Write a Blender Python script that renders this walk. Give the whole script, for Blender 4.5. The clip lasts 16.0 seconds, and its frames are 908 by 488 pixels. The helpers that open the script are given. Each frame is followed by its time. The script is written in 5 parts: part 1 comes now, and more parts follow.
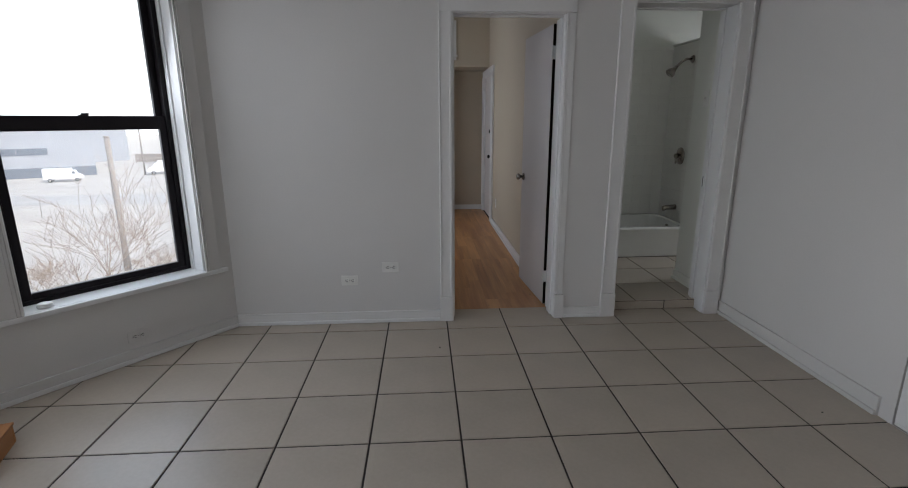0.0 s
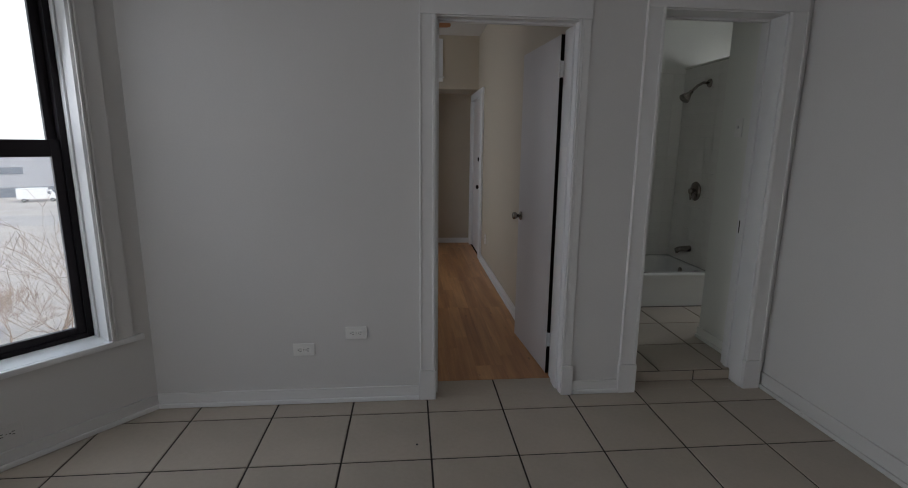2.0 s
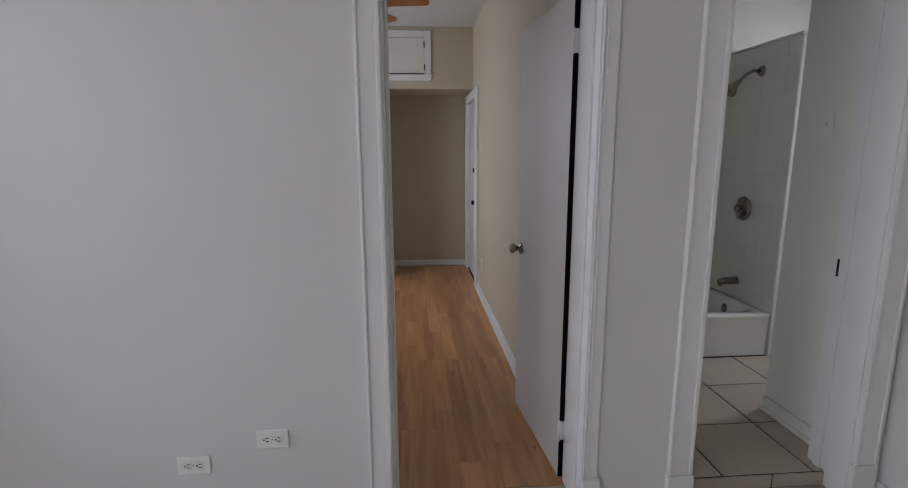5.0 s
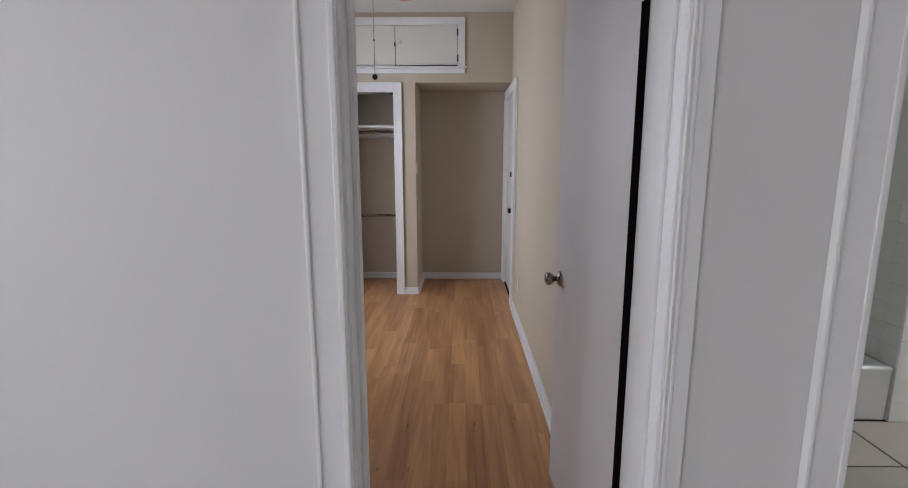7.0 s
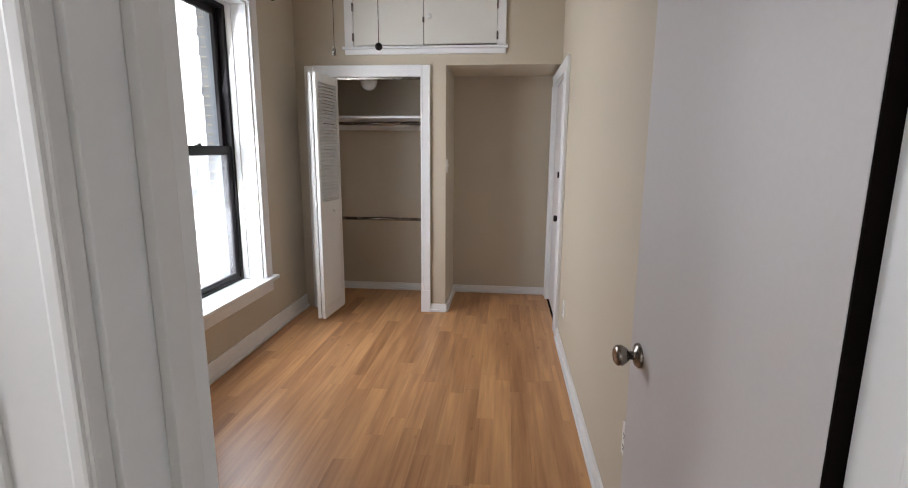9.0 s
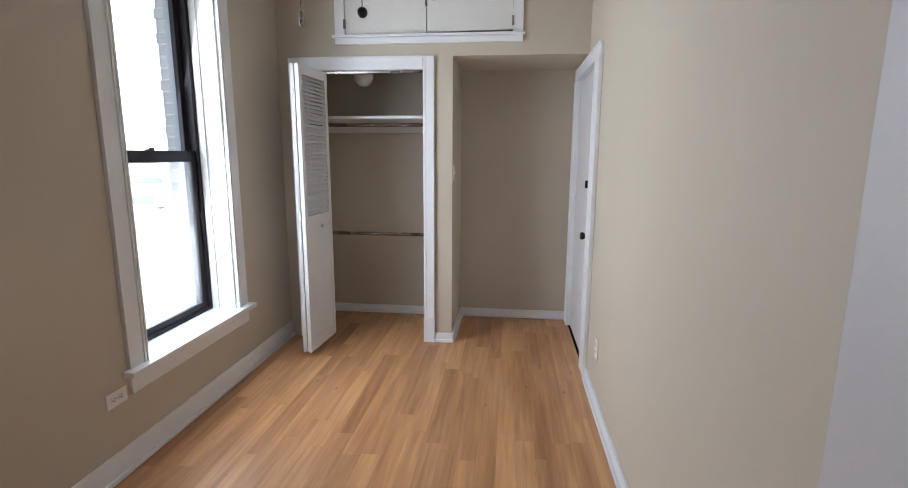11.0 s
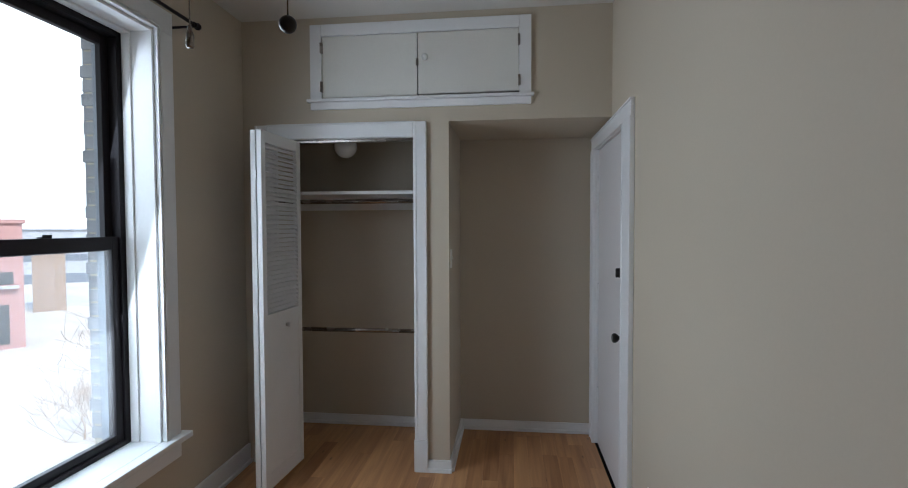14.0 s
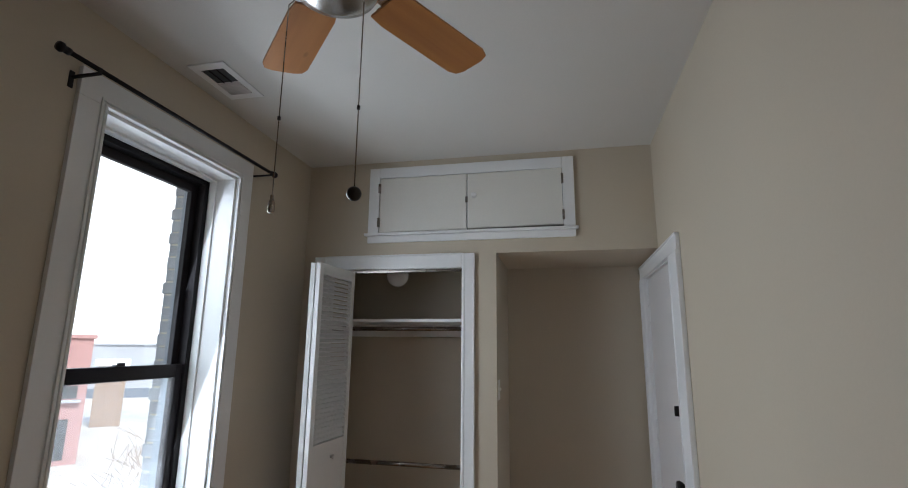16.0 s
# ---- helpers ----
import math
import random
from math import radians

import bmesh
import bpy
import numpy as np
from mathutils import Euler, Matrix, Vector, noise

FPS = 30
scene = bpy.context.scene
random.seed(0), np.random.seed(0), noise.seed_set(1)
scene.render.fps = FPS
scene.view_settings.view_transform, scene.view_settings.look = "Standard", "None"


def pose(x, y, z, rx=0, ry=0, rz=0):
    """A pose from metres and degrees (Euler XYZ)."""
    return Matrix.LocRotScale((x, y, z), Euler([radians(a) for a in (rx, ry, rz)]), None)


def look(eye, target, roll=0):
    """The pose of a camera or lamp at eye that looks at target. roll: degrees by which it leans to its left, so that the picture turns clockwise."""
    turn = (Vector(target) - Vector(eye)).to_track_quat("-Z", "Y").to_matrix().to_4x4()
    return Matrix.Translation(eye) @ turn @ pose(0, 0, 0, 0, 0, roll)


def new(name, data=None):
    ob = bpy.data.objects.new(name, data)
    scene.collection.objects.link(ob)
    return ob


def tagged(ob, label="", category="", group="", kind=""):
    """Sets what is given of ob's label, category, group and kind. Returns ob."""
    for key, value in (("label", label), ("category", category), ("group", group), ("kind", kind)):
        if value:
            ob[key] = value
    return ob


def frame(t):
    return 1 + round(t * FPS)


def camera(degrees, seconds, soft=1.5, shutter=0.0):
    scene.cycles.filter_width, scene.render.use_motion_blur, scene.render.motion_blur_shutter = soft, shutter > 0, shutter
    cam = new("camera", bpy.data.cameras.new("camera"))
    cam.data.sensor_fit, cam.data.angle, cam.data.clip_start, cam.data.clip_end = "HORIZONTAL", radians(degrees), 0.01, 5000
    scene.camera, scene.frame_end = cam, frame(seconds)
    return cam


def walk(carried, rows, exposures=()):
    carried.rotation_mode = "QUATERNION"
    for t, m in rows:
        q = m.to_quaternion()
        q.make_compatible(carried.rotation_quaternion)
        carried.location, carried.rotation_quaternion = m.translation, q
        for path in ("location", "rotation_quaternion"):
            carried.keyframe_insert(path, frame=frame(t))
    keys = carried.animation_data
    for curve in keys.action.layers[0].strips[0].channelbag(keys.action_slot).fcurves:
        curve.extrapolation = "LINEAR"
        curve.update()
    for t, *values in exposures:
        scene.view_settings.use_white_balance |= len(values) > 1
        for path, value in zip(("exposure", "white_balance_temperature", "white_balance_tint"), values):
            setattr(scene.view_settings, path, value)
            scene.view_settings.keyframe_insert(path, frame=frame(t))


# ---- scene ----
cam = camera(84.7, 16.0, soft=1.0)
PATH = [
    (0, (0.083, 0.15, 1.425), (0.202, 2.087, 0.941), -0.2),
    (0.5, (0.113, 0.328, 1.434), (0.254, 2.276, 1.004), -0.1),
    (1, (0.172, 0.517, 1.444), (0.338, 2.47, 1.047), 0.1),
    (1.5, (0.19, 0.668, 1.436), (0.355, 2.621, 1.042), 0.3),
    (2, (0.141, 0.885, 1.453), (0.319, 2.838, 1.06), 0.6),
    (2.5, (0.131, 1.035, 1.453), (0.329, 2.987, 1.064), 0.5),
    (3, (0.174, 1.179, 1.454), (0.398, 3.127, 1.061), 0.2),
    (3.5, (0.273, 1.354, 1.465), (0.502, 3.305, 1.088), -0.1),
    (4, (0.314, 1.498, 1.453), (0.527, 3.452, 1.08), -0.1),
    (6.5, (0.516, 2.297, 1.464), (0.544, 4.268, 1.123), -0.2),
    (7, (0.546, 2.444, 1.446), (0.518, 4.413, 1.095), 0),
    (7.5, (0.554, 2.683, 1.45), (0.448, 4.651, 1.103), 0.3),
    (8, (0.558, 2.859, 1.446), (0.456, 4.822, 1.081), 1),
    (8.5, (0.585, 3.041, 1.45), (0.462, 5.003, 1.08), 1),
    (9, (0.608, 3.215, 1.456), (0.408, 5.17, 1.084), 0.4),
    (11.5, (0.505, 3.978, 1.46), (0.276, 5.934, 1.111), 0.2),
    (12, (0.517, 4.118, 1.451), (0.247, 6.07, 1.109), 0.1),
    (12.5, (0.492, 4.274, 1.464), (0.214, 6.232, 1.165), 0.1),
    (13, (0.444, 4.423, 1.482), (0.197, 6.401, 1.315), 0.3),
    (13.5, (0.436, 4.496, 1.495), (0.22, 6.48, 1.358), 0),
    (14, (0.46, 4.544, 1.513), (0.234, 6.53, 1.444), -0.2),
    (14.5, (0.468, 4.562, 1.53), (0.2, 6.544, 1.574), -0.2),
    (15, (0.476, 4.534, 1.541), (0.138, 6.496, 1.729), -0.2),
    (15.5, (0.474, 4.505, 1.558), (0.096, 6.443, 1.874), 0.2),
    (16, (0.476, 4.483, 1.571), (0.064, 6.398, 1.974), 0.6),
]
EXPOSURES = [(0.0, 1.24, 6250, 11), (1.0, 1.12, 6250, 11), (2.5, 0.68, 6300, 11), (4.0, 1.13, 6300, 13), (6.5, 2.2, 6200, 14), (7.5, 2.08, 6250, 15), (9.0, 2.52, 6500, 12),
             (11.5, 2.65, 5850, 9), (12.5, 2.2, 5700, 5), (13.0, 1.8, 5600, 5), (14.0, 1.68, 5750, 6), (16.0, 1.70, 6000, 7)]
walk(cam, [(t, look(eye, target, roll)) for t, eye, target, roll in PATH], EXPOSURES)

# ---------------------------------------------------------------- world and large lights
SUN_AZ, SUN_EL = radians(125), radians(46)      # the sun stands behind the house, away from the windows
world = bpy.data.worlds.new("world")
scene.world = world
world.use_nodes = True
wn = world.node_tree
sky = wn.nodes.new("ShaderNodeTexSky")
sky.sky_type, sky.sun_disc = "NISHITA", False
sky.sun_elevation, sky.sun_rotation = SUN_EL, SUN_AZ
sky.air_density, sky.dust_density, sky.ozone_density = 1.0, 2.0, 1.0
background = wn.nodes["Background"]
background.inputs["Strength"].default_value = 0.15
wn.links.new(sky.outputs["Color"], background.inputs["Color"])

sun = new("sun", bpy.data.lights.new("sun", "SUN"))
sun.data.energy, sun.data.angle, sun.data.color = 1.5, radians(10), (1.0, 0.95, 0.88)
sun_from = Vector((math.sin(SUN_AZ) * math.cos(SUN_EL), math.cos(SUN_AZ) * math.cos(SUN_EL), math.sin(SUN_EL)))
sun.matrix_world = look(sun_from * 60, (0, 0, 0))


def window_lamp(name, eye, target, width, height, watts, colour=(0.90, 0.94, 1.0)):
    lamp = new(name, bpy.data.lights.new(name, "AREA"))
    lamp.data.shape, lamp.data.size, lamp.data.size_y = "RECTANGLE", width, height
    lamp.data.energy, lamp.data.color = watts, colour
    lamp.matrix_world = look(eye, target)
    return lamp


# sky light through the bay's two front windows and through the bathroom's window
window_lamp("bay_window_light", (-2.30, 1.45, 1.45), (0, 1.45, 0.6), 0.85, 1.9, 4.5)
window_lamp("bay_window_light", (-2.30, -0.25, 1.45), (0, -0.25, 0.6), 0.85, 1.9, 4.5)
window_lamp("slanted_window_light", (-1.88, 3.22, 1.47), (-0.7, 2.2, 0.8), 0.8, 1.85, 5.0)
window_lamp("bedroom_window_light", (-1.26, 6.34, 1.46), (1.0, 6.34, 0.75), 0.76, 1.85, 4.7, (0.87, 0.92, 1.0))
window_lamp("bedroom_window_light", (-1.50, 6.34, 1.48), (1.0, 6.34, 0.9), 0.76, 1.85, 3.3, (0.84, 0.90, 1.0))
window_lamp("bath_window_light", (4.05, 4.75, 1.72), (2.0, 4.75, 0.5), 0.6, 0.85, 4.2)


# ---------------------------------------------------------------- materials
def material(name, colour, rough=0.5, metal=0.0, vary=0.06, scale=3.0, fine=60.0, bump=0.05, random_tone=0.0, island=False, coat=0.0, spec=0.5):
    """Base colour with variation at two scales, fine relief and uneven gloss."""
    m = bpy.data.materials.new(name)
    m.use_nodes = True
    nt = m.node_tree
    bsdf = nt.nodes["Principled BSDF"]
    co = nt.nodes.new("ShaderNodeTexCoord")
    big = nt.nodes.new("ShaderNodeTexNoise")
    big.inputs["Scale"].default_value, big.inputs["Detail"].default_value = scale, 5
    small = nt.nodes.new("ShaderNodeTexNoise")
    small.inputs["Scale"].default_value, small.inputs["Detail"].default_value = fine, 3
    for n in (big, small):
        nt.links.new(co.outputs["Object"], n.inputs["Vector"])
    add = nt.nodes.new("ShaderNodeMath")
    add.operation = "MULTIPLY_ADD"
    nt.links.new(small.outputs["Fac"], add.inputs[0])
    add.inputs[1].default_value = 0.35
    nt.links.new(big.outputs["Fac"], add.inputs[2])
    tone = add.outputs[0]
    if random_tone:
        if island:
            info = nt.nodes.new("ShaderNodeNewGeometry")
            rnd = info.outputs["Random Per Island"]
        else:
            info = nt.nodes.new("ShaderNodeObjectInfo")
            rnd = info.outputs["Random"]
        more = nt.nodes.new("ShaderNodeMath")
        more.operation = "MULTIPLY_ADD"
        nt.links.new(rnd, more.inputs[0])
        more.inputs[1].default_value = random_tone
        nt.links.new(tone, more.inputs[2])
        tone = more.outputs[0]
    ramp = nt.nodes.new("ShaderNodeValToRGB")
    lo, hi = 1 - vary, 1 + vary
    ramp.color_ramp.elements[0].position, ramp.color_ramp.elements[1].position = 0.3, 1.05 + random_tone
    ramp.color_ramp.elements[0].color = (*[c * lo for c in colour], 1)
    ramp.color_ramp.elements[1].color = (*[min(c * hi, 0.95) for c in colour], 1)
    nt.links.new(tone, ramp.inputs["Fac"])
    nt.links.new(ramp.outputs["Color"], bsdf.inputs["Base Color"])
    gloss = nt.nodes.new("ShaderNodeMapRange")
    gloss.inputs["To Min"].default_value, gloss.inputs["To Max"].default_value = max(rough - 0.08, 0.03), min(rough + 0.1, 1)
    nt.links.new(big.outputs["Fac"], gloss.inputs["Value"])
    nt.links.new(gloss.outputs["Result"], bsdf.inputs["Roughness"])
    bsdf.inputs["Metallic"].default_value = metal
    bsdf.inputs["Coat Weight"].default_value = coat
    bsdf.inputs["Specular IOR Level"].default_value = spec
    if bump:
        b = nt.nodes.new("ShaderNodeBump")
        b.inputs["Strength"].default_value, b.inputs["Distance"].default_value = bump, 0.004
        nt.links.new(small.outputs["Fac"], b.inputs["Height"])
        nt.links.new(b.outputs["Normal"], bsdf.inputs["Normal"])
    return m


def wood_material(name, dark, light, rough, along="Y", scale=1.0, tone=0.5, calm_by=1.0):
    """Stretched grain with knots; every board shifts the grain and its tone."""
    m = bpy.data.materials.new(name)
    m.use_nodes = True
    nt = m.node_tree
    bsdf = nt.nodes["Principled BSDF"]
    co, info = nt.nodes.new("ShaderNodeTexCoord"), nt.nodes.new("ShaderNodeObjectInfo")
    shift = nt.nodes.new("ShaderNodeVectorMath")
    shift.operation = "MULTIPLY_ADD"
    nt.links.new(info.outputs["Random"], shift.inputs[0])
    shift.inputs[1].default_value = (37.0, 53.0, 11.0)
    nt.links.new(co.outputs["Object"], shift.inputs[2])
    squash = nt.nodes.new("ShaderNodeMapping")
    squash.inputs["Scale"].default_value = {"Y": (36 * scale, 1.7 * scale, 20), "X": (2.2 * scale, 34 * scale, 20)}[along]
    nt.links.new(shift.outputs[0], squash.inputs["Vector"])
    grain = nt.nodes.new("ShaderNodeTexNoise")
    grain.inputs["Scale"].default_value, grain.inputs["Detail"].default_value, grain.inputs["Roughness"].default_value = 1.0, 6, 0.52
    grain.inputs["Distortion"].default_value = 0.6
    nt.links.new(squash.outputs[0], grain.inputs["Vector"])
    broad = nt.nodes.new("ShaderNodeMapping")
    broad.inputs["Scale"].default_value = {"Y": (9, 1.0, 6), "X": (1.0, 9, 6)}[along]
    nt.links.new(shift.outputs[0], broad.inputs["Vector"])
    bands = nt.nodes.new("ShaderNodeTexNoise")
    bands.inputs["Scale"].default_value, bands.inputs["Detail"].default_value = 1.0, 3
    nt.links.new(broad.outputs[0], bands.inputs["Vector"])
    mix = nt.nodes.new("ShaderNodeMath")
    mix.operation = "MULTIPLY_ADD"
    nt.links.new(bands.outputs["Fac"], mix.inputs[0])
    mix.inputs[1].default_value = 0.6
    calm = nt.nodes.new("ShaderNodeMapRange")
    calm.inputs["To Min"].default_value, calm.inputs["To Max"].default_value = 0.23 - 0.32 * calm_by, 0.23 + 0.32 * calm_by
    nt.links.new(grain.outputs["Fac"], calm.inputs["Value"])
    nt.links.new(calm.outputs[0], mix.inputs[2])
    mix2 = nt.nodes.new("ShaderNodeMath")
    mix2.operation = "MULTIPLY_ADD"
    nt.links.new(info.outputs["Random"], mix2.inputs[0])
    mix2.inputs[1].default_value = tone
    nt.links.new(mix.outputs[0], mix2.inputs[2])
    ramp = nt.nodes.new("ShaderNodeValToRGB")
    ramp.color_ramp.elements[0].position, ramp.color_ramp.elements[1].position = 0.40, 0.92
    ramp.color_ramp.elements[0].color, ramp.color_ramp.elements[1].color = (*dark, 1), (*light, 1)
    nt.links.new(mix2.outputs[0], ramp.inputs["Fac"])
    cells = nt.nodes.new("ShaderNodeTexVoronoi")
    cells.inputs["Scale"].default_value = 1.0
    spots = nt.nodes.new("ShaderNodeMapping")
    spots.inputs["Scale"].default_value = {"Y": (9, 3.2, 3), "X": (3.2, 9, 3)}[along]
    nt.links.new(shift.outputs[0], spots.inputs["Vector"])
    nt.links.new(spots.outputs[0], cells.inputs["Vector"])
    knot = nt.nodes.new("ShaderNodeMapRange")
    knot.inputs["From Min"].default_value, knot.inputs["From Max"].default_value = 0.02, 0.09
    knot.inputs["To Min"].default_value, knot.inputs["To Max"].default_value = 0.45, 1.0
    nt.links.new(cells.outputs["Distance"], knot.inputs["Value"])
    dim = nt.nodes.new("ShaderNodeVectorMath")
    dim.operation = "SCALE"
    nt.links.new(ramp.outputs["Color"], dim.inputs[0])
    nt.links.new(knot.outputs[0], dim.inputs["Scale"])
    nt.links.new(dim.outputs[0], bsdf.inputs["Base Color"])
    gloss = nt.nodes.new("ShaderNodeMapRange")
    gloss.inputs["To Min"].default_value, gloss.inputs["To Max"].default_value = rough - 0.05, rough + 0.12
    nt.links.new(grain.outputs["Fac"], gloss.inputs["Value"])
    nt.links.new(gloss.outputs[0], bsdf.inputs["Roughness"])
    b = nt.nodes.new("ShaderNodeBump")
    b.inputs["Strength"].default_value, b.inputs["Distance"].default_value = 0.02, 0.001
    nt.links.new(grain.outputs["Fac"], b.inputs["Height"])
    nt.links.new(b.outputs["Normal"], bsdf.inputs["Normal"])
    return m


def glass_material(name, haze=0.0):
    """A thin pane: clear, with a weak mirror image and a film of dust."""
    m = bpy.data.materials.new(name)
    m.use_nodes = True
    nt = m.node_tree
    nt.nodes.remove(nt.nodes["Principled BSDF"])
    out = nt.nodes["Material Output"]
    clear, gloss, dust = (nt.nodes.new("ShaderNodeBsdf" + k) for k in ("Transparent", "Glossy", "Translucent"))
    clear.inputs["Color"].default_value = (0.94, 0.96, 0.95, 1)
    gloss.inputs["Roughness"].default_value = 0.02
    dust.inputs["Color"].default_value = (0.8, 0.8, 0.8, 1)
    one, two = nt.nodes.new("ShaderNodeMixShader"), nt.nodes.new("ShaderNodeMixShader")
    one.inputs[0].default_value = 0.05
    nt.links.new(clear.outputs[0], one.inputs[1])
    nt.links.new(gloss.outputs[0], one.inputs[2])
    two.inputs[0].default_value = haze
    nt.links.new(one.outputs[0], two.inputs[1])
    nt.links.new(dust.outputs[0], two.inputs[2])
    nt.links.new(two.outputs[0], out.inputs["Surface"])
    return m


M_WALL = material("painted plaster pale grey", (0.655, 0.64, 0.62), 0.62, vary=0.05, scale=1.2, fine=90, bump=0.06)
M_BEIGE = material("painted plaster beige", (0.52, 0.455, 0.355), 0.6, vary=0.05, scale=1.2, fine=90, bump=0.06)
M_BATHWALL = material("painted plaster white", (0.76, 0.765, 0.71), 0.5, vary=0.04, scale=1.3, fine=90, bump=0.05)
M_CEIL = material("flat ceiling paint", (0.62, 0.605, 0.57), 0.85, vary=0.06, scale=0.8, fine=110, bump=0.06)
M_TRIM = material("white gloss trim paint", (0.77, 0.77, 0.765), 0.34, vary=0.04, scale=4, fine=70, bump=0.04)
M_DULL = material("dulled white trim paint", (0.735, 0.725, 0.71), 0.4, vary=0.05, scale=3, fine=70, bump=0.04)
M_DOOR = material("white door paint", (0.70, 0.67, 0.66), 0.42, vary=0.05, scale=2, fine=80, bump=0.05)
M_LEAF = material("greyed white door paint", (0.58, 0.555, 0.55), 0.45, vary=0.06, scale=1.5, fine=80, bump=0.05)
M_TILE = material("beige ceramic floor tile", (0.405, 0.352, 0.288), 0.33, vary=0.15, scale=2.2, fine=45, bump=0.03, random_tone=0.18)
M_GROUT = material("dark brown grout", (0.035, 0.028, 0.024), 0.9, vary=0.25, scale=8, fine=200, bump=0.3)
M_WOOD = wood_material("laminate oak strip", (0.31, 0.138, 0.056), (0.655, 0.356, 0.160), 0.32, tone=0.25, calm_by=1.0)
M_SUBFLOOR = material("brown gap under strips", (0.24, 0.10, 0.045), 0.8)
M_BLADE = wood_material("fan blade maple", (0.40, 0.17, 0.055), (0.55, 0.26, 0.09), 0.38, along="X", scale=0.8, tone=0.1)
M_BOX = wood_material("orange pine", (0.32, 0.13, 0.04), (0.55, 0.27, 0.10), 0.45, tone=0.1)
M_BLACK = material("dark bronze aluminium", (0.014, 0.011, 0.013), 0.45, vary=0.2, scale=6, bump=0.03, spec=0.18)
M_EDGE = material("dark stained door edge", (0.006, 0.004, 0.003), 0.9, vary=0.3, scale=6, bump=0.1, spec=0.08)
M_NICKEL = material("worn nickel", (0.30, 0.27, 0.245), 0.25, metal=1.0, vary=0.15, scale=12, bump=0.02)
M_DARKMETAL = material("dark bronze knob", (0.035, 0.03, 0.028), 0.33, metal=0.8, vary=0.2, scale=12, bump=0.02)
M_CHROME = material("brushed chrome", (0.55, 0.54, 0.52), 0.2, metal=1.0, vary=0.08, scale=12, bump=0.01)
M_TUB = material("white enamel", (0.80, 0.80, 0.78), 0.16, vary=0.03, scale=3, bump=0.0, coat=0.3)
M_WTILE = material("white wall tile", (0.81, 0.80, 0.755), 0.24, vary=0.05, scale=3, bump=0.01, random_tone=0.1)
M_WGROUT = material("pale wall grout", (0.70, 0.70, 0.66), 0.8, vary=0.1, scale=6)
M_PLASTIC = material("white plastic", (0.78, 0.77, 0.74), 0.35, vary=0.03, scale=6, bump=0.01)
M_CREAM = material("cream cabinet paint", (0.72, 0.70, 0.645), 0.42, vary=0.06, scale=2, fine=80, bump=0.05)
M_STORM = material("grey-blue storm window frame", (0.25, 0.28, 0.32), 0.5, vary=0.1, scale=5, bump=0.03)
# near-black: shade of slots and hollows put into the colour; also the crumbs
M_NEARBLACK = material("near-black for shaded gaps and crumbs", (0.03, 0.03, 0.03), 0.6, vary=0.1)
M_GLOBE = material("opal glass", (0.82, 0.82, 0.80), 0.15, vary=0.02, scale=4, bump=0.0)
M_GLASS = glass_material("window glass", 0.0)
M_GLASS_DUSTY = glass_material("dusty window glass", 0.045)
M_BRICK = material("weathered grey-brown brick", (0.27, 0.275, 0.29), 0.85, vary=0.3, scale=8, fine=70, bump=0.5, random_tone=0.4)
M_MORTAR = material("mortar", (0.33, 0.34, 0.35), 0.95, vary=0.15, scale=9, fine=120, bump=0.4)
M_GROUND = material("bleached concrete ground", (0.43, 0.39, 0.345), 0.9, vary=0.22, scale=0.25, fine=3.0, bump=0.1)
M_ASPHALT = material("worn pale asphalt", (0.38, 0.36, 0.335), 0.9, vary=0.2, scale=0.4, fine=8.0, bump=0.1)
M_BARK = material("bare bark", (0.27, 0.20, 0.15), 0.9, vary=0.3, scale=9, bump=0.4)
M_METALWALL = material("pale grey cladding", (0.31, 0.315, 0.34), 0.6, vary=0.1, scale=0.5, fine=6, bump=0.03)
M_BAND = material("blue grey band", (0.10, 0.115, 0.145), 0.5, vary=0.12, scale=0.7)
# red brick with the washed-out haze of bright daylight mixed into its colour
M_REDBRICK = material("red brick wall paled for haze", (0.30, 0.17, 0.16), 0.85, vary=0.12, scale=0.4, fine=2, bump=0.1)
M_OPENING = material("dark opening", (0.035, 0.038, 0.042), 0.5, vary=0.3, scale=0.6)
M_SHED = material("tan boards", (0.24, 0.17, 0.125), 0.8, vary=0.15, scale=2)
M_VAN = material("white vehicle paint", (0.75, 0.75, 0.75), 0.3, vary=0.04, scale=2, bump=0.0)
M_RUBBER = material("tyre rubber", (0.03, 0.03, 0.03), 0.85, vary=0.1)
M_POLEWOOD = material("grey utility pole", (0.25, 0.21, 0.18), 0.9, vary=0.25, scale=4, bump=0.3)


# ---------------------------------------------------------------- mesh helpers
def box(bm, x0, x1, y0, y1, z0, z1, b=0.0):
    r = bmesh.ops.create_cube(bm, size=1.0)
    vs = r["verts"]
    for v in vs:
        v.co = (x0 + (v.co.x + 0.5) * (x1 - x0), y0 + (v.co.y + 0.5) * (y1 - y0), z0 + (v.co.z + 0.5) * (z1 - z0))
    if b:
        edges = list({e for v in vs for e in v.link_edges})
        bmesh.ops.bevel(bm, geom=edges, offset=b, segments=2, profile=0.6, affect="EDGES")
    return bm


def boxed(x0, x1, y0, y1, z0, z1, b=0.0):
    return box(bmesh.new(), x0, x1, y0, y1, z0, z1, b)


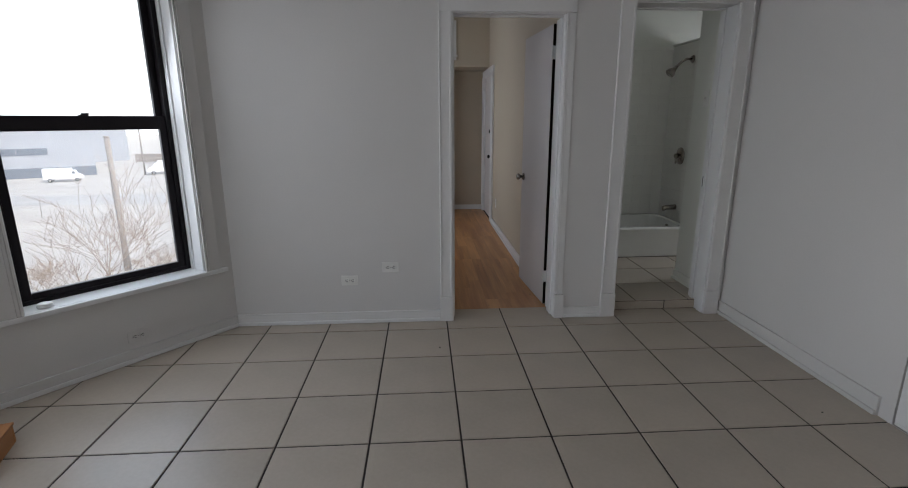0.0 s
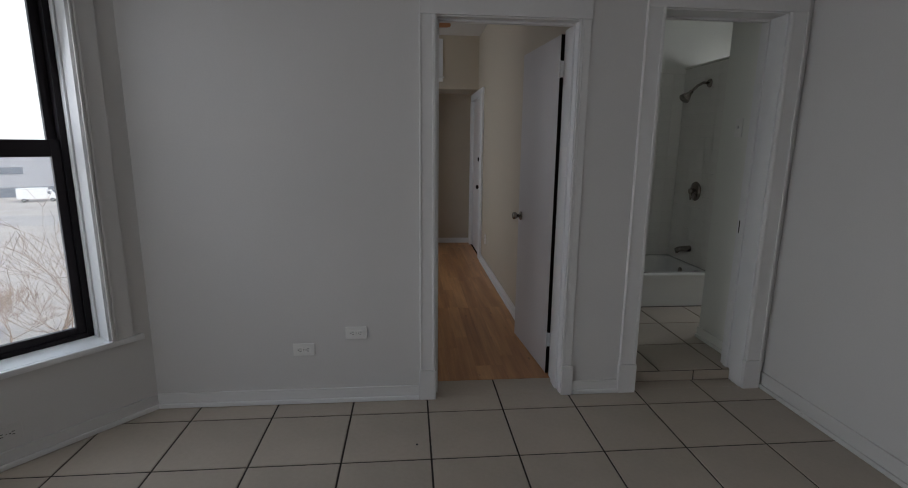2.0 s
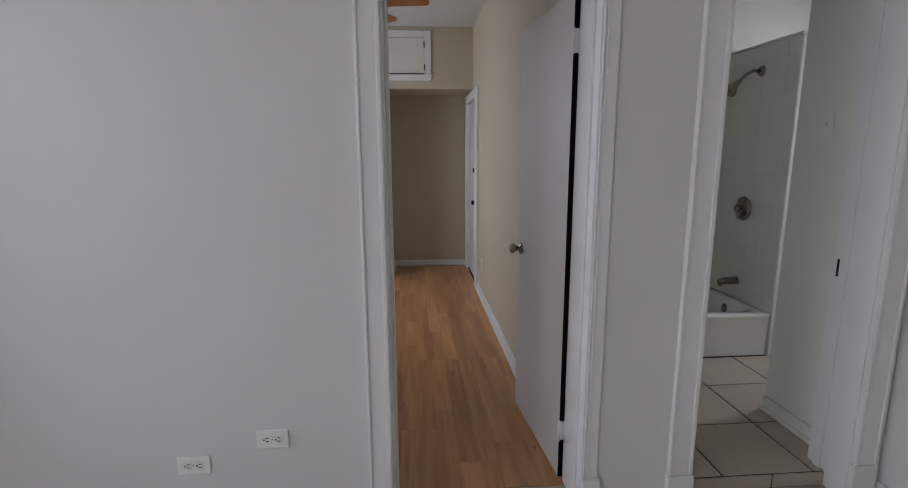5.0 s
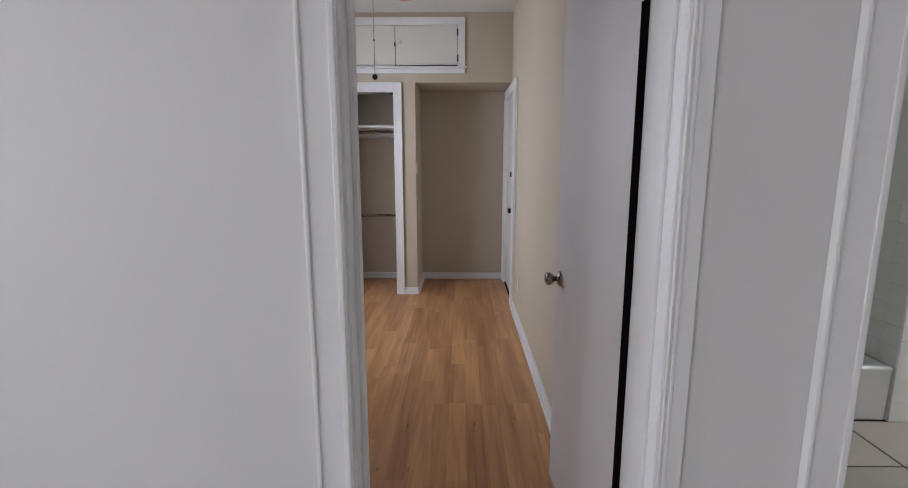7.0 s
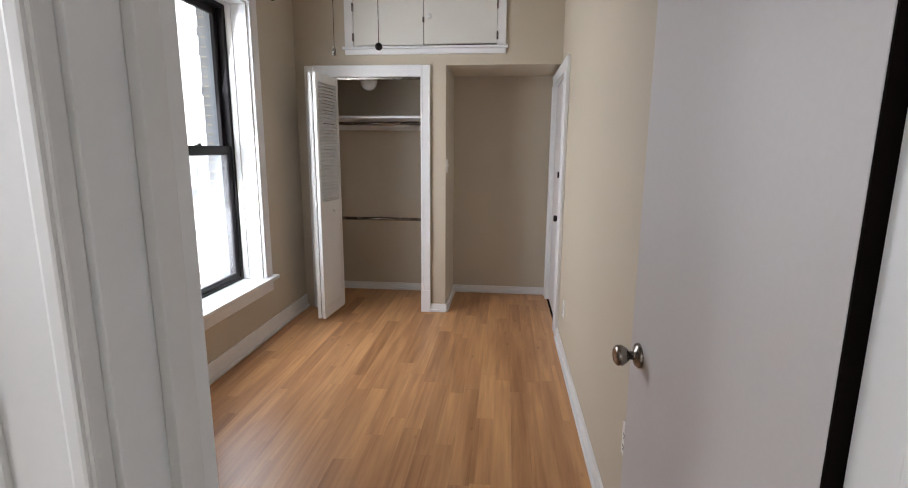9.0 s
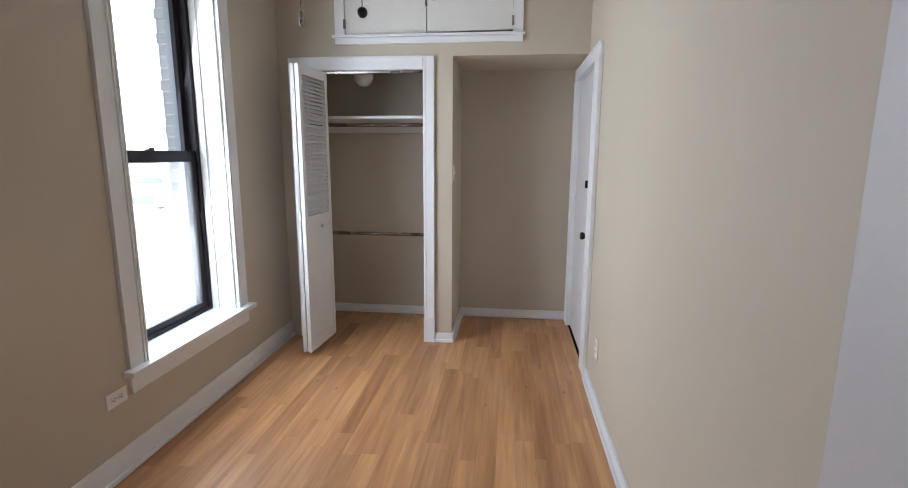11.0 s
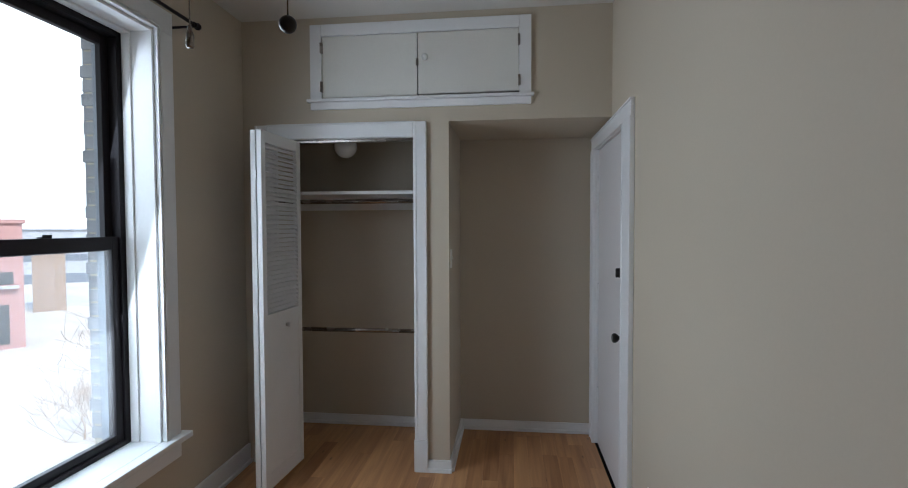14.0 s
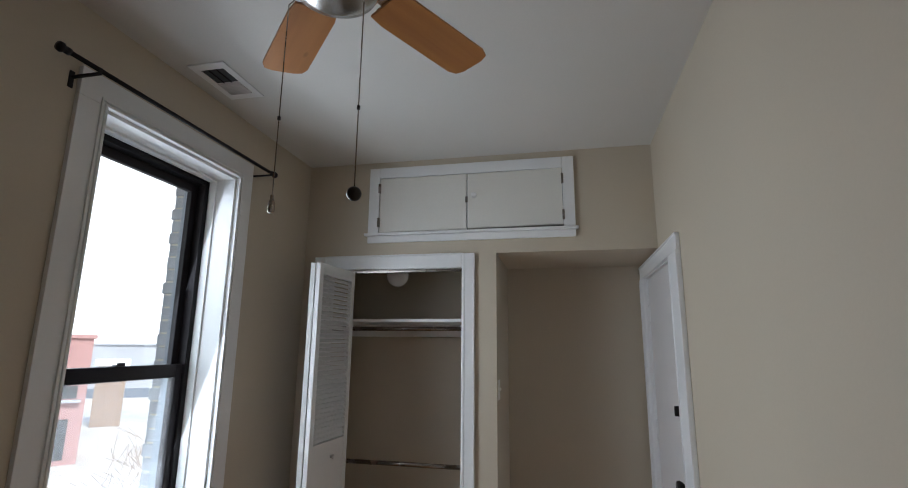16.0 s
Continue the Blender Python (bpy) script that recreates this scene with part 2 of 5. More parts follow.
def lathe(profile, steps=24, m=None):
    """A turned shape from (radius, height) pairs along local z."""
    bm = bmesh.new()
    rings = []
    for r, z in profile:
        if r < 1e-5:
            rings.append([bm.verts.new((0, 0, z))])
        else:
            rings.append([bm.verts.new((r * math.cos(2 * math.pi * i / steps), r * math.sin(2 * math.pi * i / steps), z)) for i in range(steps)])
    for a, c in zip(rings, rings[1:]):
        for i in range(steps):
            j = (i + 1) % steps
            if len(a) == 1 and len(c) > 1:
                bm.faces.new((a[0], c[j], c[i]))
            elif len(c) == 1 and len(a) > 1:
                bm.faces.new((a[i], a[j], c[0]))
            elif len(a) > 1:
                bm.faces.new((a[i], a[j], c[j], c[i]))
    for f in bm.faces:
        f.smooth = True
    bmesh.ops.recalc_face_normals(bm, faces=bm.faces)
    if m is not None:
        bm.transform(m)
    return bm


def tube(points, radius, steps=12):
    """A round bar through the points, with closed ends."""
    bm = bmesh.new()
    rings = []
    pts = [Vector(p) for p in points]
    for i, p in enumerate(pts):
        way = (pts[min(i + 1, len(pts) - 1)] - pts[max(i - 1, 0)]).normalized()
        q = way.to_track_quat("Z", "Y")
        r = radius[i] if isinstance(radius, (list, tuple)) else radius
        rings.append([bm.verts.new(p + q @ Vector((r * math.cos(2 * math.pi * k / steps), r * math.sin(2 * math.pi * k / steps), 0))) for k in range(steps)])
    for a, c in zip(rings, rings[1:]):
        for k in range(steps):
            bm.faces.new((a[k], a[(k + 1) % steps], c[(k + 1) % steps], c[k])).smooth = True
    bm.faces.new(rings[0][::-1])
    bm.faces.new(rings[-1])
    bmesh.ops.recalc_face_normals(bm, faces=bm.faces)
    return bm


def slab(points, z0, z1):
    """A flat plate over a convex outline."""
    bm = bmesh.new()
    low = [bm.verts.new((x, y, z0)) for x, y in points]
    top = [bm.verts.new((x, y, z1)) for x, y in points]
    bm.faces.new(low[::-1])
    bm.faces.new(top)
    n = len(points)
    for i in range(n):
        bm.faces.new((low[i], low[(i + 1) % n], top[(i + 1) % n], top[i]))
    bmesh.ops.recalc_face_normals(bm, faces=bm.faces)
    return bm


def mesh_of(name, bm, *mats):
    me = bpy.data.meshes.new(name)
    bm.to_mesh(me)
    bm.free()
    for m in mats:
        me.materials.append(m)
    return me


def part(name, bm, mat, parent, label=""):
    ob = new(name, mesh_of(name, bm, mat))
    ob.parent = parent
    return tagged(ob, label)


def thing(name, m, label, category, group="", kind=""):
    ob = new(name)
    ob.empty_display_size = 0.1
    ob.matrix_world = m
    return tagged(ob, label, category, group, kind)


def solid(name, bm, mat, label, category="", kind="structure", m=None):
    ob = new(name, mesh_of(name, bm, *(mat if isinstance(mat, (list, tuple)) else (mat,))))
    if m is not None:
        ob.matrix_world = m
    return tagged(ob, label, category or name, kind=kind)


def wall(name, m, x0, x1, z0, z1, thick, mats, label, holes=()):
    """A wall in local x and z, from its inner face at y 0 to y thick; the holes go through. mats: inner face, outer face."""
    bm = bmesh.new()
    xs = sorted({x0, x1, *[v for h in holes for v in h[:2]]})
    zs = sorted({z0, z1, *[v for h in holes for v in h[2:]]})

    def empty(xa, xb, za, zb):
        if xa < x0 or xb > x1 or za < z0 or zb > z1:
            return True
        return any(h[0] <= xa and xb <= h[1] and h[2] <= za and zb <= h[3] for h in holes)

    def quad(index, *cs):
        bm.faces.new([bm.verts.new(c) for c in cs]).material_index = index

    ex = [x0 - 1] + xs + [x1 + 1]
    ez = [z0 - 1] + zs + [z1 + 1]
    for i in range(1, len(ex) - 2):
        for k in range(1, len(ez) - 2):
            a, b, c, d = ex[i], ex[i + 1], ez[k], ez[k + 1]
            if empty(a, b, c, d):
                continue
            quad(0, (a, 0, c), (b, 0, c), (b, 0, d), (a, 0, d))
            quad(1, (b, thick, c), (a, thick, c), (a, thick, d), (b, thick, d))
            if empty(ex[i - 1], a, c, d):
                quad(0, (a, thick, c), (a, 0, c), (a, 0, d), (a, thick, d))
            if empty(b, ex[i + 2], c, d):
                quad(0, (b, 0, c), (b, thick, c), (b, thick, d), (b, 0, d))
            if empty(a, b, ez[k - 1], c):
                quad(0, (a, thick, c), (b, thick, c), (b, 0, c), (a, 0, c))
            if empty(a, b, d, ez[k + 2]):
                quad(0, (a, 0, d), (b, 0, d), (b, thick, d), (a, thick, d))
    bmesh.ops.remove_doubles(bm, verts=bm.verts, dist=1e-5)
    return solid(name, bm, mats, label, "wall", m=m)


def basis(origin, ex, ey):
    ex, ey = Vector(ex).normalized(), Vector(ey).normalized()
    ez = ex.cross(ey)
    return Matrix.Translation(origin) @ Matrix((ex, ey, ez)).transposed().to_4x4()


# ---------------------------------------------------------------- plan
CEIL = 2.80
DOORWALL = 3.565            # face of the wall with the two doors
WALL_BACK = 3.695           # its bedroom side
BED_Y = 3.77                # where the tile stops and the laminate starts
BED_L, BED_R = -1.22, 1.045
CLOSET_Y, BACK_Y = 7.545, 8.225
RIGHT = 2.305
BATH_Z = 0.07
CORNER = Vector((-1.255, DOORWALL, 0))
U = Vector((-0.645, -0.764, 0)).normalized()        # along the bay's slanted wall
N_OUT = Vector((-0.764, 0.645, 0)).normalized()     # out through its window
BAY_LEN = 1.47
BAY_END = CORNER + U * BAY_LEN
FRONT_Y = -1.25
BAY_M = basis(CORNER, -U, N_OUT)
BEDW_M = basis((BED_L, 0, 0), (0, 1, 0), (-1, 0, 0))
BAYC_M = basis((BAY_END.x, 0, 0), (0, 1, 0), (-1, 0, 0))
DOOR_M = basis((0, DOORWALL, 0), (1, 0, 0), (0, 1, 0))
RIGHTBED_M = basis((BED_R, 0, 0), (0, -1, 0), (1, 0, 0))
RIGHT_M = basis((RIGHT, 0, 0), (0, -1, 0), (1, 0, 0))

# door 1 opening, door 2 opening
D1 = (0.29, 1.024, 2.085)
D2 = (1.485, 2.166, 2.155)
WIN_A = (-1.15, -0.185, 0.452, 2.455)
WIN_B = (5.925, 6.755, 0.475, 2.455)

# ---------------------------------------------------------------- walls
wall("wall_doors_bedroom", DOOR_M, -1.30, 1.13, -0.1, CEIL, WALL_BACK - DOORWALL, (M_WALL, M_BEIGE), "pale grey painted plaster wall around the bedroom doorway", [(D1[0] - 0.02, D1[1] + 0.02, -0.1, D1[2] + 0.02)])
wall("wall_doors_bathroom", DOOR_M, 1.13, 2.46, -0.1, CEIL, BED_Y - DOORWALL, (M_WALL, M_BATHWALL), "pale grey painted plaster wall around the bathroom doorway", [(D2[0] - 0.02, D2[1] + 0.02, -0.1, D2[2] + 0.02)])
wall("wall_bay_slanted", BAY_M, -BAY_LEN, 0.0, -0.1, CEIL, 0.36, (M_WALL, M_BRICK), "pale grey slanted bay wall below and beside a window", [(WIN_A[0], WIN_A[1], WIN_A[2] - 0.03, WIN_A[3])])
wall("wall_bay_front", BAYC_M, FRONT_Y - 0.2, BAY_END.y - 0.02, -0.1, CEIL, 0.36, (M_WALL, M_BRICK), "pale grey bay front wall with two window openings", [(-0.72, 0.22, 0.45, 2.45), (0.98, 1.92, 0.45, 2.45)])
wall("wall_living_back", basis((0, FRONT_Y, 0), (-1, 0, 0), (0, -1, 0)), -2.45, 2.6, -0.1, CEIL, 0.2, (M_WALL, M_WALL), "pale grey painted back wall of the tiled room")
wall("wall_living_right", RIGHT_M, -DOORWALL, -FRONT_Y, -0.1, CEIL, 0.15, (M_WALL, M_WALL), "pale grey painted side wall of the tiled room", [(-2.125, -1.36, 0.0, 2.05)])
wall("wall_bedroom_window", BEDW_M, 3.66, 8.45, -0.1, CEIL, 0.36, (M_BEIGE, M_BRICK), "beige painted bedroom wall with a tall window", [(WIN_B[0], WIN_B[1], WIN_B[2] - 0.03, WIN_B[3])])
wall("wall_bedroom_entry", RIGHTBED_M, -8.45, -WALL_BACK, -0.1, CEIL, 0.12, (M_BEIGE, M_BATHWALL), "beige painted long bedroom wall with the entry door", [(-8.07, -7.19, -0.1, 2.05)])
wall("wall_bedroom_back", basis((0, BACK_Y, 0), (1, 0, 0), (0, 1, 0)), -1.3, 1.1, -0.1, CEIL, 0.15, (M_BEIGE, M_BEIGE), "beige painted back wall of closet and alcove")
CLOSET = (-1.055, -0.125, 2.06)      # closet opening
UPPER = (-0.70, 0.512, 2.305, 2.685)  # opening of the cabinet above
wall("wall_closet_front", basis((0, CLOSET_Y, 0), (1, 0, 0), (0, 1, 0)), BED_L - 0.01, 0.088, 0.0, 2.15, 0.09, (M_BEIGE, M_BEIGE), "beige painted closet front wall", [(CLOSET[0] - 0.01, CLOSET[1] + 0.01, 0.0, CLOSET[2] + 0.01)])
wall("wall_above_closet", basis((0, CLOSET_Y, 0), (1, 0, 0), (0, 1, 0)), BED_L - 0.01, BED_R + 0.01, 2.15, CEIL, 0.10, (M_BEIGE, M_BEIGE), "beige painted wall above closet and alcove", [UPPER])
solid("wall_closet_side", boxed(0.005, 0.088, CLOSET_Y + 0.09, BACK_Y, 0, 2.15), M_BEIGE, "beige painted partition between closet and alcove", "wall")
solid("ceiling_closet_alcove", boxed(BED_L - 0.01, BED_R + 0.01, CLOSET_Y + 0.10, BACK_Y, 2.15, 2.22), M_BEIGE, "beige painted soffit over closet and alcove", "ceiling")

# bathroom shell
solid("wall_bath_back", boxed(1.165, 4.1, 5.66, 5.8, -0.1, CEIL), M_BATHWALL, "white painted bathroom back wall", "wall")
wall("wall_bath_window", basis((4.0, 0, 0), (0, -1, 0), (1, 0, 0)), -5.8, -3.77, -0.1, CEIL, 0.15, (M_BATHWALL, M_BRICK), "white painted bathroom wall with a window opening", [(-5.05, -4.45, 1.3, 2.2)])
solid("wall_bath_near", boxed(2.275, 2.375, BED_Y, 4.21, 0.0, CEIL), M_BATHWALL, "white painted short bathroom wall beside the door", "wall")
solid("wall_bath_front", boxed(2.46, 4.0, BED_Y - 0.15, BED_Y, -0.1, CEIL), M_BATHWALL, "white painted bathroom front wall", "wall")
solid("wall_bath_stub", boxed(2.785, 2.905, 4.885, 5.66, BATH_Z, 2.17), M_WGROUT, "white tiled stub wall at the foot of the tub", "wall")

# ceilings
solid("ceiling_living", boxed(-2.6, 2.5, FRONT_Y - 0.2, BED_Y - 0.08, CEIL, CEIL + 0.15), M_CEIL, "flat white ceiling of the tiled room", "ceiling")
solid("ceiling_bedroom", boxed(-1.7, 1.2, BED_Y - 0.08, 8.45, CEIL, CEIL + 0.15), M_CEIL, "flat off-white bedroom ceiling", "ceiling")
solid("ceiling_bathroom", boxed(1.2, 4.2, BED_Y - 0.08, 5.8, CEIL, CEIL + 0.15), M_CEIL, "flat white bathroom ceiling", "ceiling")

# floors: beds under the pieces
LIVING_CONVEX = [(BAY_END.x, FRONT_Y), (RIGHT, FRONT_Y), (RIGHT, DOORWALL + 0.005), (CORNER.x, CORNER.y + 0.005), (BAY_END.x, BAY_END.y)]
floor_living = solid("floor_living", slab(LIVING_CONVEX, -0.1, -0.004), M_GROUT, "beige square ceramic floor tiles with dark grout", "floor")
floor_sill = solid("floor_doorway", boxed(D1[0] - 0.015, D1[1] + 0.015, DOORWALL + 0.005, BED_Y, -0.1, -0.004), M_GROUT, "beige ceramic tile in the bedroom doorway", "floor")
floor_bed = solid("floor_bedroom", boxed(BED_L, BED_R + 0.1, WALL_BACK, BACK_Y, -0.1, -0.006), M_SUBFLOOR, "orange-brown wood laminate strip floor", "floor")
floor_bath = solid("floor_bathroom", boxed(1.165, 4.0, DOORWALL + 0.11, 5.66, -0.1, BATH_Z - 0.004), M_GROUT, "beige ceramic bathroom floor tiles on a low step", "floor")
solid("floor_bath_threshold", boxed(D2[0], D2[1], DOORWALL + 0.005, DOORWALL + 0.11, -0.1, -0.004), M_GROUT, "dark grout bed under the bathroom doorway tile", "floor")


# ---------------------------------------------------------------- trim
def casing_board(bm, x0, x1, z0, z1, outer, y=0.0, thick=0.02):
    """A flat board on the wall face (towards -y) with a slim rounded bead along its outer edge: outer is 'l', 'r', 't', 'i' (a moulded inner edge alone) or 'none'; side boards get a shallow moulded step at the inner edge."""
    box(bm, x0, x1, y - thick, y, z0, z1, 0.003)
    e = 0.009
    if outer == "l":
        box(bm, x0 - 0.003, x0 + e, y - thick - 0.006, y - 0.001, z0, z1, 0.004)
        box(bm, x1 - 0.020, x1 - 0.004, y - thick - 0.0035, y - 0.001, z0, z1, 0.0034)
    elif outer == "r":
        box(bm, x1 - e, x1 + 0.003, y - thick - 0.006, y - 0.001, z0, z1, 0.004)
        box(bm, x0 + 0.004, x0 + 0.020, y - thick - 0.0035, y - 0.001, z0, z1, 0.0034)
    elif outer == "i":
        box(bm, x0, x0 + 0.007, y - thick - 0.004, y - 0.001, z0, z1, 0.003)
        box(bm, x0 + 0.012, x0 + 0.022, y - thick - 0.0025, y - 0.001, z0, z1, 0.0024)
    elif outer == "t":
        box(bm, x0 - 0.003, x1 + 0.003, y - thick - 0.006, y - 0.001, z1 - e, z1 + 0.003, 0.004)
    return bm


def door_frame(name, m, x0, x1, top, depth, label, width=0.092, plinth=0.180, cut_right=None, hinge_side=0.0, right_band="r"):
    """Jamb boards, stops, casing on the near side with plinth blocks, and casing on the far side."""
    d = thing(name, m, label, "door frame", kind="structure")
    part("jamb", boxed(x0 - 0.019, x0, 0.0, depth, 0.0, top, 0.002), M_TRIM, d)
    part("jamb", boxed(x1, x1 + 0.019, 0.0, depth + hinge_side, 0.0, top, 0.002), M_TRIM, d)
    part("head_jamb", boxed(x0 - 0.019, x1 + 0.019, 0.0, depth, top, top + 0.019, 0.002), M_DULL, d)
    part("door_stop", boxed(x0, x0 + 0.012, depth - 0.075, depth - 0.04, 0.0, top - 0.012, 0.002), M_DULL, d)
    part("door_stop", boxed(x1 - 0.011, x1, depth - 0.075, depth - 0.04 + hinge_side * 0.55, 0.0, top - 0.012, 0.003), M_TRIM, d)
    part("door_stop", boxed(x0, x1, depth - 0.075, depth - 0.04, top - 0.012, top, 0.002), M_DULL, d)
    right = x1 + width if cut_right is None else cut_right
    part("casing", casing_board(bmesh.new(), x0 - width, x0 - 0.006, plinth, top + 0.006, "l"), M_DULL, d)
    part("casing", casing_board(bmesh.new(), x1 + 0.006, right, plinth, top + 0.006, right_band, thick=0.02 if right_band == "r" else 0.008), M_DULL, d)
    part("casing_head", casing_board(bmesh.new(), x0 - width, right, top + 0.006, top + width + 0.03, "t"), M_DULL, d)
    part("plinth_block", boxed(x0 - width - 0.006, x0 - 0.003, -0.028, 0.0, 0.0, plinth, 0.003), M_DULL, d)
    part("plinth_block", boxed(x1 + 0.003, min(right + 0.006, RIGHT - 0.002), -0.028, 0.0, 0.0, plinth, 0.003), M_DULL, d)
    return d


door_frame("door_frame_1", DOOR_M, D1[0], D1[1], D1[2], WALL_BACK - DOORWALL, "white painted wooden bedroom door frame with plinth blocks", cut_right=1.088, hinge_side=0.105, right_band="i")
door_frame("door_frame_2", DOOR_M, D2[0], D2[1], D2[2], BED_Y - DOORWALL, "white painted wooden bathroom door frame with plinth blocks", width=0.105, cut_right=2.268)


def baseboard(m, x0, x1, high=0.075, label="white painted baseboard", shoe=True, z=0.0, mat=None, shoe_mat=None):
    """A board on a wall face in local x, with a rounded shoe strip at the floor."""
    ob = new("baseboard", mesh_of("baseboard", boxed(x0, x1, -0.014, 0.0, z + 0.001, z + high, 0.003), mat or M_TRIM))
    ob.matrix_world = m
    if shoe:
        part("shoe_strip", boxed(x0, x1, -0.028, -0.0138, z + 0.001, z + 0.026, 0.005), shoe_mat or mat or M_TRIM, ob)
    return tagged(ob, label, "baseboard", kind="structure")


baseboard(DOOR_M, -1.25, D1[0] - 0.10, 0.083, mat=M_DULL, shoe_mat=M_TRIM)
baseboard(DOOR_M, 1.096, D2[0] - 0.112, 0.078, mat=M_DULL, shoe_mat=M_TRIM)
baseboard(BAY_M, -BAY_LEN, -0.01, 0.08, mat=M_WALL, shoe_mat=M_DULL, label="pale grey painted baseboard under the bay window")
baseboard(RIGHT_M, -DOORWALL, -2.20, 0.10, mat=M_WALL, label="pale grey painted baseboard with a broken end")
baseboard(BEDW_M, WALL_BACK, CLOSET_Y, 0.125)
baseboard(RIGHTBED_M, -6.996, -3.83, 0.085)
baseboard(basis((0, BACK_Y, 0), (1, 0, 0), (0, 1, 0)), 0.09, BED_R)
baseboard(basis((0, BACK_Y, 0), (1, 0, 0), (0, 1, 0)), BED_L, 0.0)
baseboard(basis((0, CLOSET_Y, 0), (1, 0, 0), (0, 1, 0)), -0.048, 0.102)
baseboard(basis((0.088, 0, 0), (0, 1, 0), (-1, 0, 0)), CLOSET_Y, BACK_Y)
baseboard(basis((2.275, 0, 0), (0, -1, 0), (1, 0, 0)), -4.21, -BED_Y - 0.02, 0.08, z=BATH_Z, mat=M_BATHWALL, label="white painted bathroom baseboard")


# ---------------------------------------------------------------- windows
def window(name, m, x0, x1, z0, z1, label, rail=1.44, depth=0.15, casing=0.095, paint=None, meet=0.062, nose=0.062, apron=True, horn=0.05):
    """A tall double-hung window in local x and z: white casing, stool and apron, dark metal frame, two sashes with panes and a sash lock."""
    w = thing(name, m, label, "window", kind="structure")
    paint = paint or M_TRIM
    for a, b, side in ((x0 - casing, x0, "l"), (x1, x1 + casing, "r")):
        bm = casing_board(bmesh.new(), a, b, z0, z1, "none")
        inner = b if side == "l" else a
        for k in (0.0, 0.017):
            c = inner - k if side == "l" else inner + k
            box(bm, c - 0.006, c + 0.006, -0.027, -0.018, z0, z1 + k, 0.003)
        part("casing", bm, paint, w)
    bm = casing_board(bmesh.new(), x0 - casing, x1 + casing, z1, z1 + casing, "none")
    for k in (0.006, 0.023):
        box(bm, x0 - k, x1 + k, -0.027, -0.018, z1 + k - 0.006, z1 + k + 0.006, 0.003)
    part("casing_head", bm, paint, w)
    part("window_sill", boxed(x0 - casing - horn, x1 + casing + horn, -nose, -0.0005, z0 - 0.03, z0, 0.006), M_TRIM, w)
    part("window_sill", boxed(x0 + 0.001, x1 - 0.001, -0.001, depth + 0.02, z0 - 0.03, z0, 0.0), M_TRIM, w)
    if apron:
        part("apron", boxed(x0 - casing, x1 + casing, -0.02, 0.0, z0 - 0.12, z0 - 0.03, 0.003), paint, w)
    part("jamb", boxed(x0 + 0.0005, x0 + 0.014, 0.0, depth + 0.02, z0, z1, 0.0), M_TRIM, w)
    part("jamb", boxed(x1 - 0.014, x1 - 0.0005, 0.0, depth + 0.02, z0, z1, 0.0), M_TRIM, w)
    part("head_jamb", boxed(x0 + 0.014, x1 - 0.014, 0.0, depth + 0.02, z1 - 0.014, z1 - 0.0005, 0.0), M_TRIM, w)
    bm = bmesh.new()
    for a, b in ((x0 + 0.014, x0 + 0.024), (x1 - 0.024, x1 - 0.014)):
        box(bm, a, b, depth - 0.045, depth - 0.002, z0, z1 - 0.014, 0.003)
    box(bm, x0 + 0.014, x1 - 0.014, depth - 0.045, depth - 0.002, z1 - 0.026, z1 - 0.014, 0.003)
    part("stop_bead", bm, M_TRIM, w)
    ax, bx, az, bz = x0 + 0.016, x1 - 0.016, z0, z1 - 0.016
    f = 0.034
    frame_bm = bmesh.new()
    box(frame_bm, ax, ax + f, depth, depth + 0.09, az, bz, 0.002)
    box(frame_bm, bx - f, bx, depth, depth + 0.09, az, bz, 0.002)
    box(frame_bm, ax + f, bx - f, depth, depth + 0.09, bz - f, bz, 0.002)
    box(frame_bm, ax + f, bx - f, depth, depth + 0.09, az, az + 0.022, 0.002)
    part("window_frame", frame_bm, M_BLACK, w, "dark bronze metal window frame")
    s = 0.04

    def sash(label_text, y, za, zb, top, low, glass):
        bm = bmesh.new()
        xa, xb = ax + f + 0.001, bx - f - 0.001
        box(bm, xa, xa + s, y, y + 0.028, za, zb, 0.003)
        box(bm, xb - s, xb, y, y + 0.028, za, zb, 0.003)
        box(bm, xa + s, xb - s, y, y + 0.028, zb - top, zb, 0.003)
        box(bm, xa + s, xb - s, y, y + 0.028, za, za + low, 0.003)
        sh = part("sash", bm, M_BLACK, w, label_text)
        pane = part("pane", boxed(xa + s - 0.004, xb - s + 0.004, y + 0.011, y + 0.016, za + low - 0.004, zb - top + 0.004), glass, sh, "clear window pane")
        pane.visible_shadow = False
        return sh

    sash("dark bronze upper sash", depth + 0.045, rail - 0.035, bz - f - 0.001, 0.045, 0.05, M_GLASS)
    low = sash("dark bronze lower sash", depth + 0.012, az + 0.023, rail + 0.032, meet, 0.036, M_GLASS_DUSTY)
    mid = (x0 + x1) / 2
    bm = boxed(mid - 0.024, mid + 0.024, depth + 0.014, depth + 0.036, rail + 0.032, rail + 0.038, 0.002)
    box(bm, mid - 0.012, mid + 0.028, depth + 0.017, depth + 0.025, rail + 0.038, rail + 0.047, 0.003)
    part("sash_lock", bm, M_BLACK, low, "small dark sash lock")
    return w


